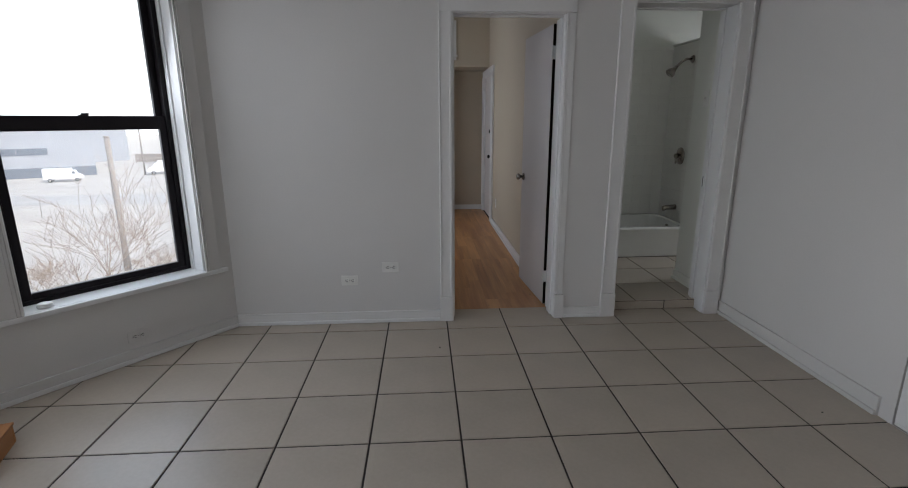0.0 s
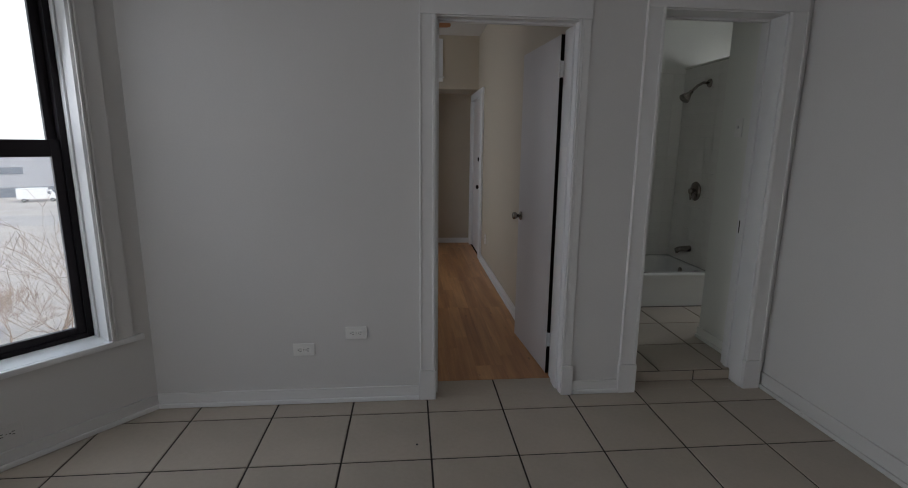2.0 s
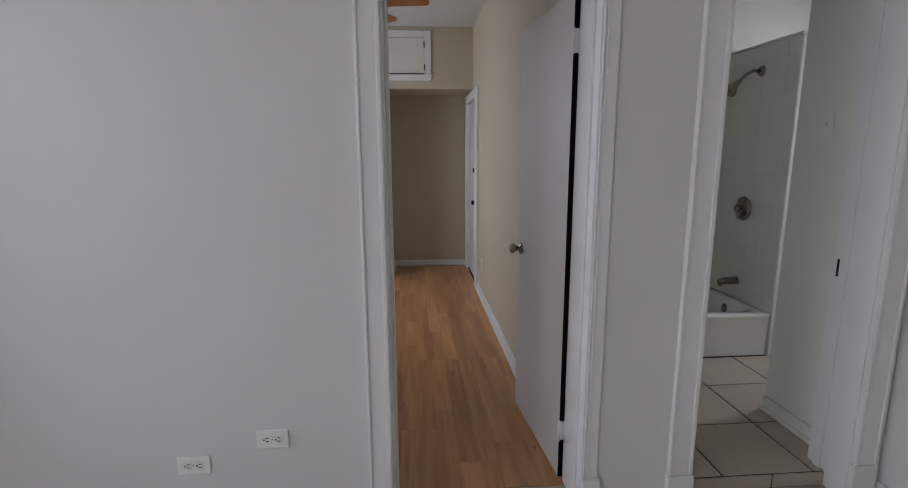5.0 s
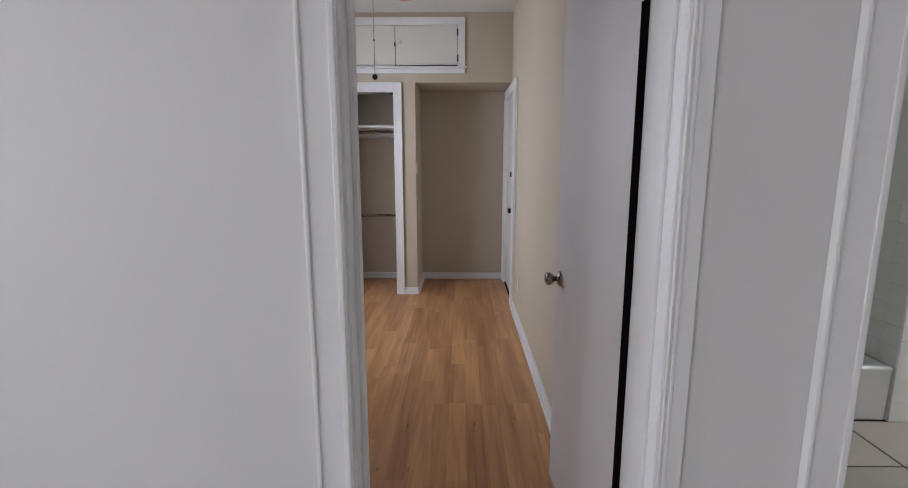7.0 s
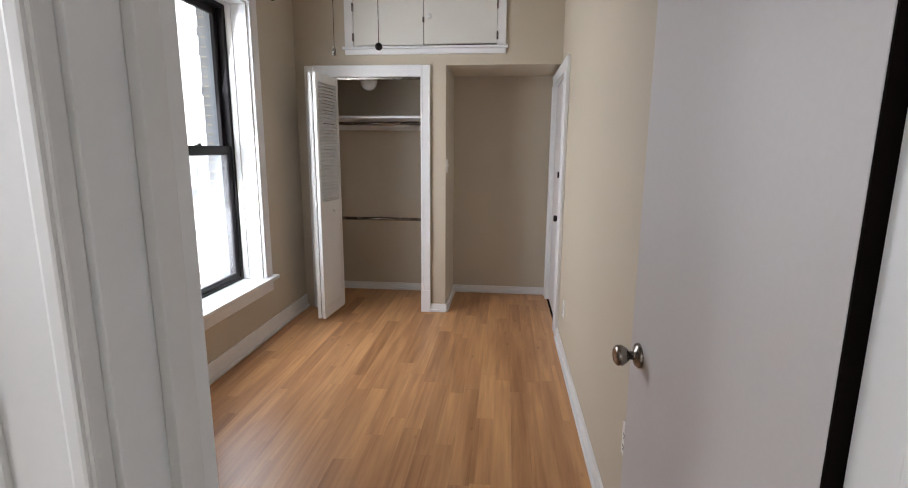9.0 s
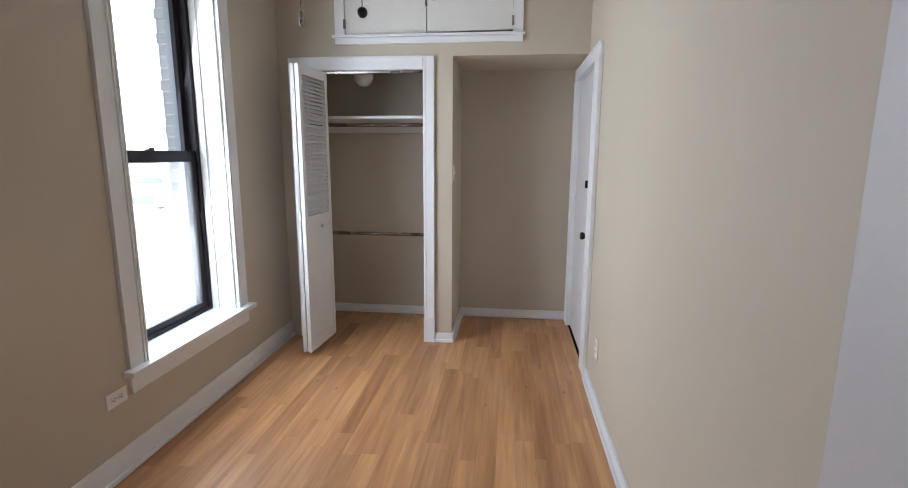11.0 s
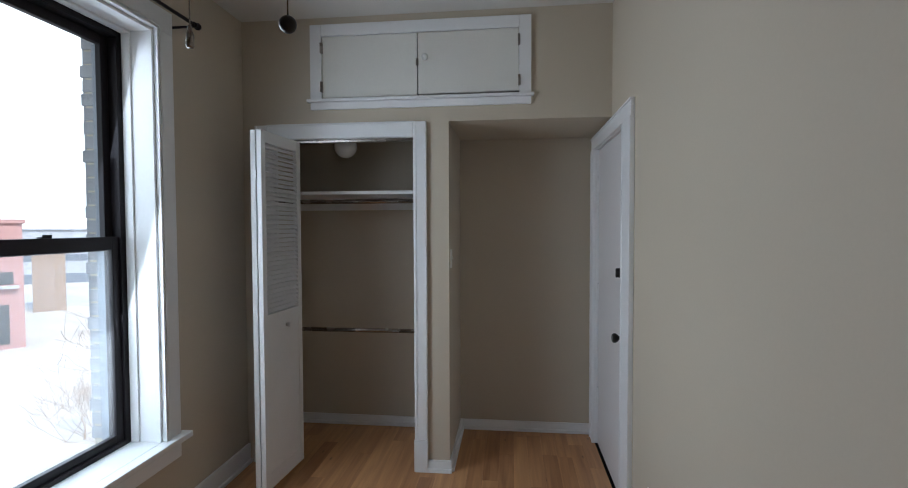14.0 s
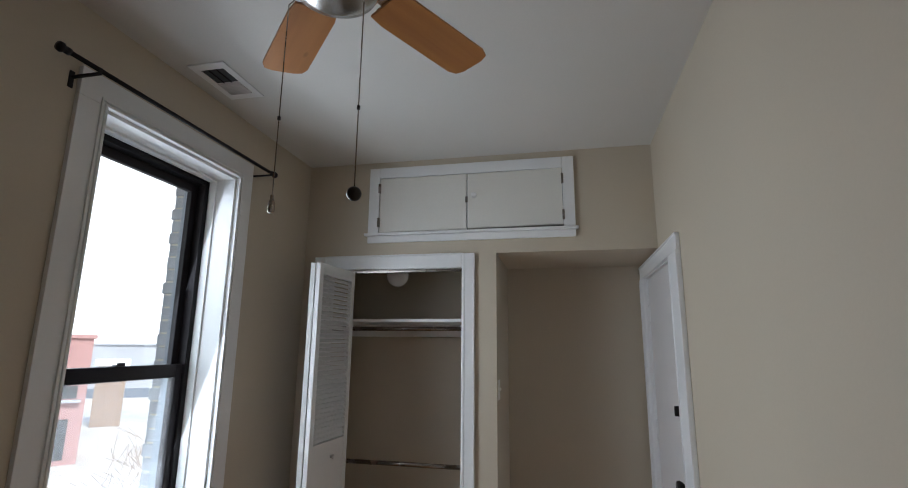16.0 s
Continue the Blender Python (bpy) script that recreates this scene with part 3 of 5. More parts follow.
window("window_1", BAY_M, *WIN_A, "tall double-hung bay window with dark metal sashes and white sill", rail=1.422, paint=M_WALL, meet=0.08, nose=0.026, apron=False)
window("window_2", BEDW_M, *WIN_B, "tall double-hung bedroom window with dark metal sashes and white trim", rail=1.44, casing=0.11, horn=0.035)


# ---------------------------------------------------------------- doors
def knob_parts(parent, at, out, mat, rose=0.032, size=0.027):
    """A round knob on a rose; out is the way it points."""
    m = Matrix.Translation(at) @ Vector(out).to_track_quat("Z", "Y").to_matrix().to_4x4()
    part("rose", lathe([(0, 0), (rose, 0), (rose, 0.004), (rose * 0.8, 0.010), (0.012, 0.014), (0.011, 0.016)], 24, m), mat, parent)
    part("knob", lathe([(0.011, 0.014), (0.011, 0.026), (size * 0.72, 0.032), (size, 0.045), (size * 0.96, 0.056), (size * 0.7, 0.062), (size * 0.45, 0.060), (0, 0.060)], 24, m), mat, parent)


def hinge_part(parent, x0, x1, y0, y1, z, axis_at, mat, high=0.09):
    bm = boxed(x0, x1, y0, y1, z - high / 2, z + high / 2, 0.0015)
    pin = lathe([(0, -high / 2 - 0.004), (0.006, -high / 2 - 0.004), (0.006, high / 2 + 0.004), (0, high / 2 + 0.004)], 10, Matrix.Translation((*axis_at, z)))
    tmp = bpy.data.meshes.new("pin")
    pin.to_mesh(tmp)
    pin.free()
    bm.from_mesh(tmp)
    bpy.data.meshes.remove(tmp)
    return part("hinge", bm, mat, parent)


# bedroom door, swung open against the side wall; its hinge edge is bare dark wood
LEAF_L = 0.705
leaf = thing("bedroom_door", pose(1.006, 3.808, 0.0, 0, 0, 4.4), "white flush bedroom door standing open, with dark unpainted hinge edge", "door")
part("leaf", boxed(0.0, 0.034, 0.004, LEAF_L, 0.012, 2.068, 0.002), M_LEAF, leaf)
part("hinge_edge", boxed(0.0005, 0.0345, 0.0, 0.0035, 0.013, 2.067), M_EDGE, leaf, "bare dark wood hinge edge")
knob_parts(leaf, (0.0, LEAF_L - 0.062, 0.945), (-1, 0, 0), M_NICKEL)
part("latch_plate", boxed(0.008, 0.030, LEAF_L, LEAF_L + 0.002, 0.91, 0.98), M_NICKEL, leaf)
for z in (0.24, 1.88):
    hinge_part(leaf, -0.002, 0.034, -0.004, -0.0005, z, (-0.004, -0.004), M_TRIM)

# entry door, closed, in the side wall of the alcove
entry = thing("entry_door", RIGHTBED_M, "white flush entry door, closed, with dark knob and deadbolt", "door")
EY0, EY1 = -8.052, -7.208
part("leaf", boxed(EY0, EY1, 0.016, 0.058, 0.008, 2.032, 0.002), M_DOOR, entry)
knob_parts(entry, (EY1 - 0.062, 0.016, 0.915), (0, -1, 0), M_DARKMETAL, 0.034, 0.026)
m = Matrix.Translation((EY1 - 0.062, 0.016, 1.265)) @ Vector((0, -1, 0)).to_track_quat("Z", "Y").to_matrix().to_4x4()
part("deadbolt", lathe([(0, 0), (0.034, 0), (0.034, 0.012), (0.028, 0.018), (0, 0.018)], 24, m), M_DARKMETAL, entry)
bm = boxed(EY1 - 0.070, EY1 - 0.054, -0.030, -0.001, 1.240, 1.290, 0.005)
part("thumb_turn", bm, M_DARKMETAL, entry)
for z in (0.345, 1.065, 1.80):
    hinge_part(entry, EY0 + 0.001, EY0 + 0.034, 0.012, 0.0158, z, (EY0 + 0.001, 0.010), M_TRIM, 0.11)
fr = thing("door_frame_3", RIGHTBED_M, "white painted entry door frame and casing", "door frame", kind="structure")
part("jamb", boxed(-8.069, -8.054, 0.0, 0.12, 0, 2.035, 0.001), M_TRIM, fr)
part("jamb", boxed(-7.206, -7.191, 0.0, 0.12, 0, 2.035, 0.001), M_TRIM, fr)
part("head_jamb", boxed(-8.069, -7.191, 0.0, 0.12, 2.035, 2.049, 0.001), M_TRIM, fr)
part("casing", casing_board(bmesh.new(), -8.165, -8.062, 0.0, 2.04, "l"), M_TRIM, fr)
part("casing", casing_board(bmesh.new(), -7.198, -7.0, 0.0, 2.04, "r"), M_TRIM, fr)
part("casing_head", casing_board(bmesh.new(), -8.165, -7.0, 2.04, 2.122, "t"), M_TRIM, fr)

# flush painted door in the side wall of the tiled room
side = thing("side_closet_door", RIGHT_M, "white painted flush door level with the wall, worn at its foot", "door")
part("leaf", boxed(-2.117, -1.366, 0.002, 0.04, 0.022, 2.042, 0.002), M_TRIM, side)
hinge_part(side, -2.128, -2.095, -0.003, 0.0015, 0.47, (-2.121, -0.003), M_DOOR, 0.085)
hinge_part(side, -2.128, -2.095, -0.003, 0.0015, 1.75, (-2.121, -0.003), M_DOOR, 0.085)
part("foot_strip", boxed(-2.117, -1.366, 0.004, 0.036, 0.006, 0.020, 0.001), M_TRIM, side)
# added dark sheet behind the side door, the gap's shade as colour
solid("shade_sheet_side_door", boxed(RIGHT + 0.15, RIGHT + 0.19, 1.2, 2.3, 0.0, 2.2), M_NEARBLACK, "unseen near-black sheet, painted shade behind the flush side door", "wall")
solid("floor_entry_threshold", boxed(BED_R, BED_R + 0.11, 7.19, 8.07, -0.02, 0.005), M_EDGE, "dark threshold strip under the entry door", "threshold")
# added unseen panel that keeps daylight out of the entry doorway
solid("light_block_entry", boxed(BED_R + 0.12, BED_R + 0.20, 7.1, 8.2, -0.1, 2.3), M_BEIGE, "unseen panel blocking daylight behind the entry door", "wall")

# ---------------------------------------------------------------- closet
fc = thing("closet_frame", basis((0, CLOSET_Y, 0), (1, 0, 0), (0, 1, 0)), "white painted closet door frame", "door frame", kind="structure")
part("casing", casing_board(bmesh.new(), CLOSET[1] - 0.002, CLOSET[1] + 0.076, 0.2, CLOSET[2] + 0.09, "r"), M_TRIM, fc)
part("plinth_block", boxed(CLOSET[1] - 0.005, CLOSET[1] + 0.08, -0.026, 0.0, 0.0, 0.2, 0.003), M_TRIM, fc)
part("casing", casing_board(bmesh.new(), CLOSET[0] - 0.075, CLOSET[0] + 0.002, 0.0, CLOSET[2] + 0.09, "l"), M_TRIM, fc)
part("casing_head", casing_board(bmesh.new(), CLOSET[0] + 0.003, CLOSET[1] - 0.003, CLOSET[2], CLOSET[2] + 0.09, "t"), M_TRIM, fc)
part("jamb", boxed(CLOSET[1], CLOSET[1] + 0.0095, 0.0, 0.09, 0, CLOSET[2]), M_TRIM, fc)
part("jamb", boxed(CLOSET[0] - 0.0095, CLOSET[0], 0.0, 0.09, 0, CLOSET[2]), M_TRIM, fc)
part("head_jamb", boxed(CLOSET[0], CLOSET[1], 0.0, 0.09, CLOSET[2], CLOSET[2] + 0.0095), M_TRIM, fc)
part("track", boxed(CLOSET[0] + 0.01, CLOSET[1] - 0.01, 0.02, 0.045, CLOSET[2] - 0.018, CLOSET[2] - 0.0005), M_NICKEL, fc)


def louvre_panel(name, parent, p0, p1, side, knob_at=None):
    """A bifold panel between two floor points: stiles, rails, slats above and a flat board below."""
    p0, p1 = Vector((*p0, 0)), Vector((*p1, 0))
    ex = (p1 - p0).normalized()
    ey = Vector((-ex.y, ex.x, 0)) * side
    length = (p1 - p0).length
    m = Matrix.Translation(p0) @ Matrix((ex, ey, ex.cross(ey))).transposed().to_4x4()
    z0, z1 = 0.035, 2.045
    if ex.cross(ey).z < 0:
        m = m @ Matrix.Diagonal((1, 1, -1, 1))
    t = 0.028
    ob = new(name, mesh_of(name, boxed(0, 0.042, 0, t, z0, z1, 0.003), M_TRIM))
    ob.parent = parent
    ob.matrix_local = m
    part("stile", boxed(length - 0.042, length, 0, t, z0, z1, 0.003), M_TRIM, ob)
    for a, b in ((z0, z0 + 0.09), (0.955, 1.025), (z1 - 0.065, z1)):
        part("rail", boxed(0.042, length - 0.042, 0.001, t - 0.001, a, b, 0.002), M_TRIM, ob)
    part("flat_board", boxed(0.042, length - 0.042, 0.004, t - 0.004, z0 + 0.09, 0.955), M_TRIM, ob)
    slat = bmesh.new()
    box(slat, 0.040, length - 0.040, -0.0145, 0.0145, -0.0025, 0.0025)
    slat.transform(Matrix.Translation((0, t / 2, 0)) @ Matrix.Rotation(radians(-44), 4, "X"))
    me = mesh_of("slat", slat, M_TRIM)
    count = 36
    for i in range(count):
        s = new("slat", me)
        s.parent = ob
        s.location = (0, 0, 1.042 + (z1 - 0.065 - 1.058) * i / (count - 1))
    if knob_at:
        mk = Matrix.Translation((knob_at, t, 0.935)) @ Vector((0, 1, 0)).to_track_quat("Z", "Y").to_matrix().to_4x4()
        part("pull_knob", lathe([(0, 0), (0.009, 0), (0.009, 0.008), (0.014, 0.016), (0.011, 0.024), (0, 0.025)], 16, mk), M_TRIM, ob)
    return ob


bifold = thing("bifold_door", Matrix.Identity(4), "white louvred bifold closet door folded open", "closet door")
louvre_panel("panel", bifold, (-0.948, 7.125), (-1.025, 7.552), -1)
louvre_panel("panel", bifold, (-0.912, 7.125), (-0.880, 7.556), -1, 0.24)
for z in (0.25, 1.02, 1.80):
    part("hinge", boxed(-0.943, -0.916, 7.1225, 7.1245, z - 0.025, z + 0.025, 0.0005), M_TRIM, bifold)

shelf = thing("closet_shelf", pose(0, 0, 0), "white painted closet shelf on wooden cleats", "shelf")
part("board", boxed(BED_L + 0.002, 0.003, 7.725, BACK_Y - 0.002, 1.728, 1.750, 0.002), M_TRIM, shelf)
part("cleat", boxed(BED_L + 0.002, 0.003, BACK_Y - 0.022, BACK_Y - 0.002, 1.64, 1.727, 0.002), M_TRIM, shelf)
part("cleat", boxed(BED_L + 0.002, BED_L + 0.022, 7.75, BACK_Y - 0.023, 1.64, 1.727, 0.002), M_TRIM, shelf)
part("cleat", boxed(-0.017, 0.003, 7.75, BACK_Y - 0.023, 1.64, 1.727, 0.002), M_TRIM, shelf)


def closet_rod(z, label):
    rod = thing("closet_rod", pose(0, 7.90, z), label, "closet rod", "hanging rods in the closet")
    part("bar", tube([(BED_L + 0.024, 0, 0), (-0.019, 0, 0)], 0.015, 16), M_NICKEL, rod)
    for x, s in ((BED_L + 0.0225, 1), (-0.0175, -1)):
        part("socket", lathe([(0, 0), (0.028, 0), (0.028, 0.006), (0.019, 0.010), (0, 0.010)], 16, Matrix.Translation((x, 0, 0)) @ Vector((s, 0, 0)).to_track_quat("Z", "Y").to_matrix().to_4x4()), M_NICKEL, rod)


closet_rod(1.690, "grey metal hanging rod under the closet shelf")
closet_rod(0.795, "grey metal lower hanging rod in the closet")
for x0, x1 in ((BED_L + 0.001, BED_L + 0.021), (-0.016, 0.004)):
    solid("rod_cleat", boxed(x0, x1, 7.70, 8.2, 0.75, 0.84, 0.002), M_TRIM, "white painted cleat carrying the lower rod", "trim")

globe = thing("globe_light", pose(-0.667, 7.88, 2.15), "white opal glass globe lamp on the closet ceiling", "ceiling lamp")
part("base", lathe([(0, -0.0005), (0.058, -0.0005), (0.058, -0.014), (0.045, -0.022), (0, -0.022)], 24), M_PLASTIC, globe)
part("globe", lathe([(0.040, -0.020)] + [(0.078 * math.sin(a), -0.085 + 0.078 * math.cos(a)) for a in [0.55 + (math.pi - 0.55) * i / 14 for i in range(14)]] + [(0, -0.163)], 32), M_GLOBE, globe)

# ---------------------------------------------------------------- cabinet above the closet
up = thing("wall_cabinet", basis((0, CLOSET_Y, 0), (1, 0, 0), (0, 1, 0)), "white painted built-in cabinet with two doors above the closet", "cabinet")
x0, x1, z0, z1 = UPPER
part("frame", casing_board(bmesh.new(), x0 - 0.068, x0 + 0.003, z0 - 0.005, z1 + 0.068, "none"), M_TRIM, up)
part("frame", casing_board(bmesh.new(), x1 - 0.003, x1 + 0.068, z0 - 0.005, z1 + 0.068, "none"), M_TRIM, up)
part("frame", casing_board(bmesh.new(), x0 + 0.0035, x1 - 0.0035, z1 - 0.003, z1 + 0.068, "none"), M_TRIM, up)
part("sill", boxed(x0 - 0.085, x1 + 0.085, -0.042, 0.0, z0 - 0.024, z0 - 0.006, 0.004), M_TRIM, up)
part("apron", boxed(x0 - 0.068, x1 + 0.068, -0.02, 0.0, z0 - 0.068, z0 - 0.025, 0.003), M_TRIM, up)
# thin dark sheet gives the door gaps their shade by colour
part("inside_shade", boxed(x0 + 0.001, x1 - 0.001, 0.075, 0.09, z0 + 0.001, z1 - 0.001), M_NEARBLACK, up, "near-black sheet, painted shade of the cabinet inside")
dl = part("door", boxed(x0 + 0.006, -0.102, -0.008, 0.012, z0 + 0.004, z1 - 0.005, 0.002), M_CREAM, up)
dr = part("door", boxed(-0.096, x1 - 0.006, -0.012, 0.010, z0 + 0.011, z1 - 0.004, 0.002), M_CREAM, up, "cabinet door hanging slightly crooked")
dr.matrix_local = Matrix.Translation((x1, 0, z1)) @ Matrix.Rotation(radians(-0.35), 4, "Y") @ Matrix.Translation((-x1, 0, -z1))
for d, hx in ((dl, x0 + 0.004), (dr, x1 - 0.004)):
    for z in (z0 + 0.07, z1 - 0.075):
        part("hinge", boxed(hx - 0.007, hx + 0.007, -0.026, -0.006, z - 0.032, z + 0.032, 0.002), M_NICKEL, d)
mk = Matrix.Translation((-0.05, -0.012, 2.53)) @ Vector((0, -1, 0)).to_track_quat("Z", "Y").to_matrix().to_4x4()
part("pull_knob", lathe([(0, 0), (0.010, 0), (0.009, 0.010), (0.019, 0.018), (0.019, 0.026), (0.013, 0.031), (0, 0.031)], 20, mk), M_TRIM, dr)
part("latch", boxed(-0.108, -0.092, -0.017, -0.0085, 2.485, 2.525, 0.002), M_NICKEL, dl)

# ---------------------------------------------------------------- curtain rod
rod = thing("curtain_rod", pose(-1.10, 0, 2.52), "thin dark metal curtain rod above the window", "curtain rod")
part("bar", tube([(0, 5.67, 0), (0, 6.895, 0)], 0.0085, 12), M_BLACK, rod)
for y, s in ((6.895, 1), (5.67, -1)):
    mm = Matrix.Translation((0, y, 0)) @ Vector((0, s, 0)).to_track_quat("Z", "Y").to_matrix().to_4x4()
    part("finial", lathe([(0, -0.012), (0.013, -0.010), (0.013, 0.004), (0.010, 0.008), (0.018, 0.018), (0.016, 0.030), (0, 0.034)], 16, mm), M_BLACK, rod)
for y in (5.790, 6.874):
    bm = boxed(-0.119, -0.114, y - 0.009, y + 0.009, -0.055, 0.008, 0.001)
    box(bm, -0.114, 0.006, y - 0.006, y + 0.006, -0.020, -0.012, 0.001)
    box(bm, 0.004, 0.010, y - 0.006, y + 0.006, -0.020, 0.006, 0.001)
    part("bracket", bm, M_BLACK, rod)

# ---------------------------------------------------------------- ceiling vent
vent = thing("ceiling_vent", pose(-1.045, 6.38, CEIL), "white metal ceiling air register, half open", "air vent")
bm = bmesh.new()
box(bm, -0.092, 0.092, -0.158, -0.112, -0.006, -0.0005, 0.002)
box(bm, -0.092, 0.092, 0.112, 0.158, -0.006, -0.0005, 0.002)
box(bm, -0.092, -0.058, -0.112, 0.112, -0.006, -0.0005, 0.002)
box(bm, 0.058, 0.092, -0.112, 0.112, -0.006, -0.0005, 0.002)
part("frame", bm, M_TRIM, vent)
# flat plate under the ceiling, the duct's shade painted as near-black
part("duct", boxed(-0.058, 0.058, -0.112, 0.004, -0.0022, -0.0006), M_NEARBLACK, vent, "near-black plate, painted shade of the open duct")
part("damper", boxed(-0.058, 0.058, 0.004, 0.112, -0.0022, -0.0006), M_DOOR, vent)
sl = mesh_of("slat", boxed(-0.057, 0.057, -0.0015, 0.0015, -0.0105, -0.0025), M_DOOR)
for i in range(9):
    o = new("slat", sl)
    o.parent = vent
    o.location = (0, 0.014 + i * 0.0115, 0)
for x in (-0.02, 0.02):
    part("slat", boxed(x - 0.001, x + 0.001, -0.111, 0.003, -0.0085, -0.0025), M_DARKMETAL, vent)

# ---------------------------------------------------------------- ceiling fan
FAN = (-0.02, 5.43)
fan = thing("ceiling_fan", pose(FAN[0], FAN[1], CEIL), "ceiling fan with orange-brown wooden blades and two pull chains", "ceiling fan")
part("canopy", lathe([(0, -0.0005), (0.07, -0.0005), (0.07, -0.02), (0.045, -0.055), (0.018, -0.065), (0, -0.065)], 28), M_CHROME, fan)
part("downrod", lathe([(0.013, -0.06), (0.013, -0.215)], 14), M_CHROME, fan)
part("motor_housing", lathe([(0, -0.205), (0.05, -0.21), (0.10, -0.24), (0.118, -0.28), (0.118, -0.335), (0.10, -0.365), (0.05, -0.375), (0, -0.375)], 36), M_CHROME, fan, "brushed silver motor housing")
part("switch_housing", lathe([(0, -0.372), (0.062, -0.373), (0.098, -0.382), (0.108, -0.396), (0.098, -0.414), (0.060, -0.430), (0, -0.437)], 36), M_CHROME, fan, "brushed silver switch housing")
bl = bmesh.new()
outline = [(0.155, -0.056), (0.20, -0.064), (0.488, -0.070), (0.515, -0.060), (0.525, -0.034), (0.525, 0.034), (0.515, 0.060), (0.488, 0.070), (0.20, 0.064), (0.155, 0.056)]
low = [bl.verts.new((x, y, 0.0)) for x, y in outline]
top = [bl.verts.new((x, y, 0.007)) for x, y in outline]
bl.faces.new(low[::-1])
bl.faces.new(top)
for i in range(len(outline)):
    j = (i + 1) % len(outline)
    bl.faces.new((low[i], low[j], top[j], top[i]))
blade_me = mesh_of("blade", bl, M_BLADE)
arm = bmesh.new()
box(arm, 0.10, 0.165, -0.014, 0.014, 0.007, 0.014, 0.002)
box(arm, 0.155, 0.215, -0.035, 0.035, 0.0072, 0.012, 0.003)
arm_me = mesh_of("blade_arm", arm, M_CHROME)
for k in range(5):
    turn = Matrix.Translation((0, 0, -0.36)) @ Matrix.Rotation(radians(62 + 72 * k), 4, "Z") @ Matrix.Rotation(radians(-8), 4, "X")
    b = new("blade", blade_me)
    b.parent, b.matrix_local = fan, turn
    a = new("blade_arm", arm_me)
    a.parent = b
for (cx, cy), low_z, end in (((0.065, 0.02), 1.905, "ball"), ((-0.135, 0.025), 1.90, "bell")):
    zc = low_z - CEIL
    bm = tube([(cx * 0.72, cy * 0.72, -0.39), (cx, cy, -0.41), (cx, cy, zc)], 0.0016, 6)
    ch = part("pull_chain", bm, M_NICKEL, fan)
    at = Matrix.Translation((cx, cy, zc))
    if end == "ball":
        part("chain_ball", lathe([(0, 0.006)] + [(0.0165 * math.sin(a), -0.012 + 0.0165 * math.cos(a)) for a in [0.2 + 2.8 * i / 10 for i in range(11)]] + [(0, -0.0285)], 18, at), M_DARKMETAL, ch, "dark wooden ball on the pull chain")
    else:
        part("chain_bell", lathe([(0, 0.004), (0.004, 0.002), (0.005, -0.010), (0.007, -0.014), (0.0075, -0.036), (0.006, -0.040), (0, -0.040)], 14, at), M_NICKEL, ch, "small metal weight on the pull chain")
    part("chain_joint", lathe([(0, 0.006), (0.004, 0.004), (0.004, -0.004), (0, -0.006)], 10, Matrix.Translation((cx, cy, zc + 0.19))), M_DARKMETAL, ch)


# ---------------------------------------------------------------- outlets and switches
def outlet(m, label, flat=True, mat=None):
    """A duplex outlet on a wall face in local x and z; flat: lying on its side."""
    turn = m @ Matrix.Rotation(radians(90 if flat else 0), 4, "Y")
    o = thing("wall_outlet", turn, label, "wall outlet", "wall outlets")
    part("cover_plate", boxed(-0.036, 0.036, -0.007, -0.0003, -0.059, 0.059, 0.003), mat or M_PLASTIC, o)
    for z in (-0.021, 0.021):
        rec = part("receptacle", boxed(-0.0165, 0.0165, -0.0095, -0.0068, z - 0.014, z + 0.014, 0.002), mat or M_PLASTIC, o)
        for x in (-0.0065, 0.0065):
            part("slot", boxed(x - 0.0017, x + 0.0017, -0.0102, -0.0094, z - 0.002, z + 0.009), M_NEARBLACK, rec)
        part("slot", lathe([(0, 0), (0.0034, 0), (0.0034, 0.0006), (0, 0.0006)], 10, Matrix.Translation((0, -0.0095, z - 0.008)) @ Matrix.Rotation(radians(90), 4, "X")), M_NEARBLACK, rec)
    part("screw", lathe([(0, 0), (0.003, 0), (0.002, 0.001), (0, 0.001)], 10, Matrix.Translation((0, -0.007, 0)) @ Matrix.Rotation(radians(90), 4, "X")), M_NICKEL, o)
    return o


outlet(DOOR_M @ Matrix.Translation((-0.451, 0, 0.319)), "white plastic duplex outlet lying sideways on grey wall")
outlet(DOOR_M @ Matrix.Translation((-0.160, 0, 0.411)), "white plastic duplex outlet lying sideways on grey wall")
outlet(BAY_M @ Matrix.Translation((-0.64, 0, 0.158)), "painted-over duplex outlet under the bay window", mat=M_WALL)
outlet(BEDW_M @ Matrix.Translation((5.735, 0, 0.375)), "white plastic duplex outlet under the bedroom window")
outlet(RIGHTBED_M @ Matrix.Translation((-6.67, 0, 0.345)), "white plastic duplex outlet beside the entry door", flat=False)
outlet(RIGHTBED_M @ Matrix.Translation((-4.83, 0, 0.47)), "white plastic duplex outlet behind the open door", flat=False)
sw = thing("light_switch", basis((0.088, 0, 0), (0, 1, 0), (-1, 0, 0)) @ Matrix.Translation((7.62, 0, 1.315)), "white plastic toggle light switch in the alcove", "light switch")
part("cover_plate", boxed(-0.036, 0.036, -0.006, -0.0003, -0.059, 0.059, 0.003), M_PLASTIC, sw)
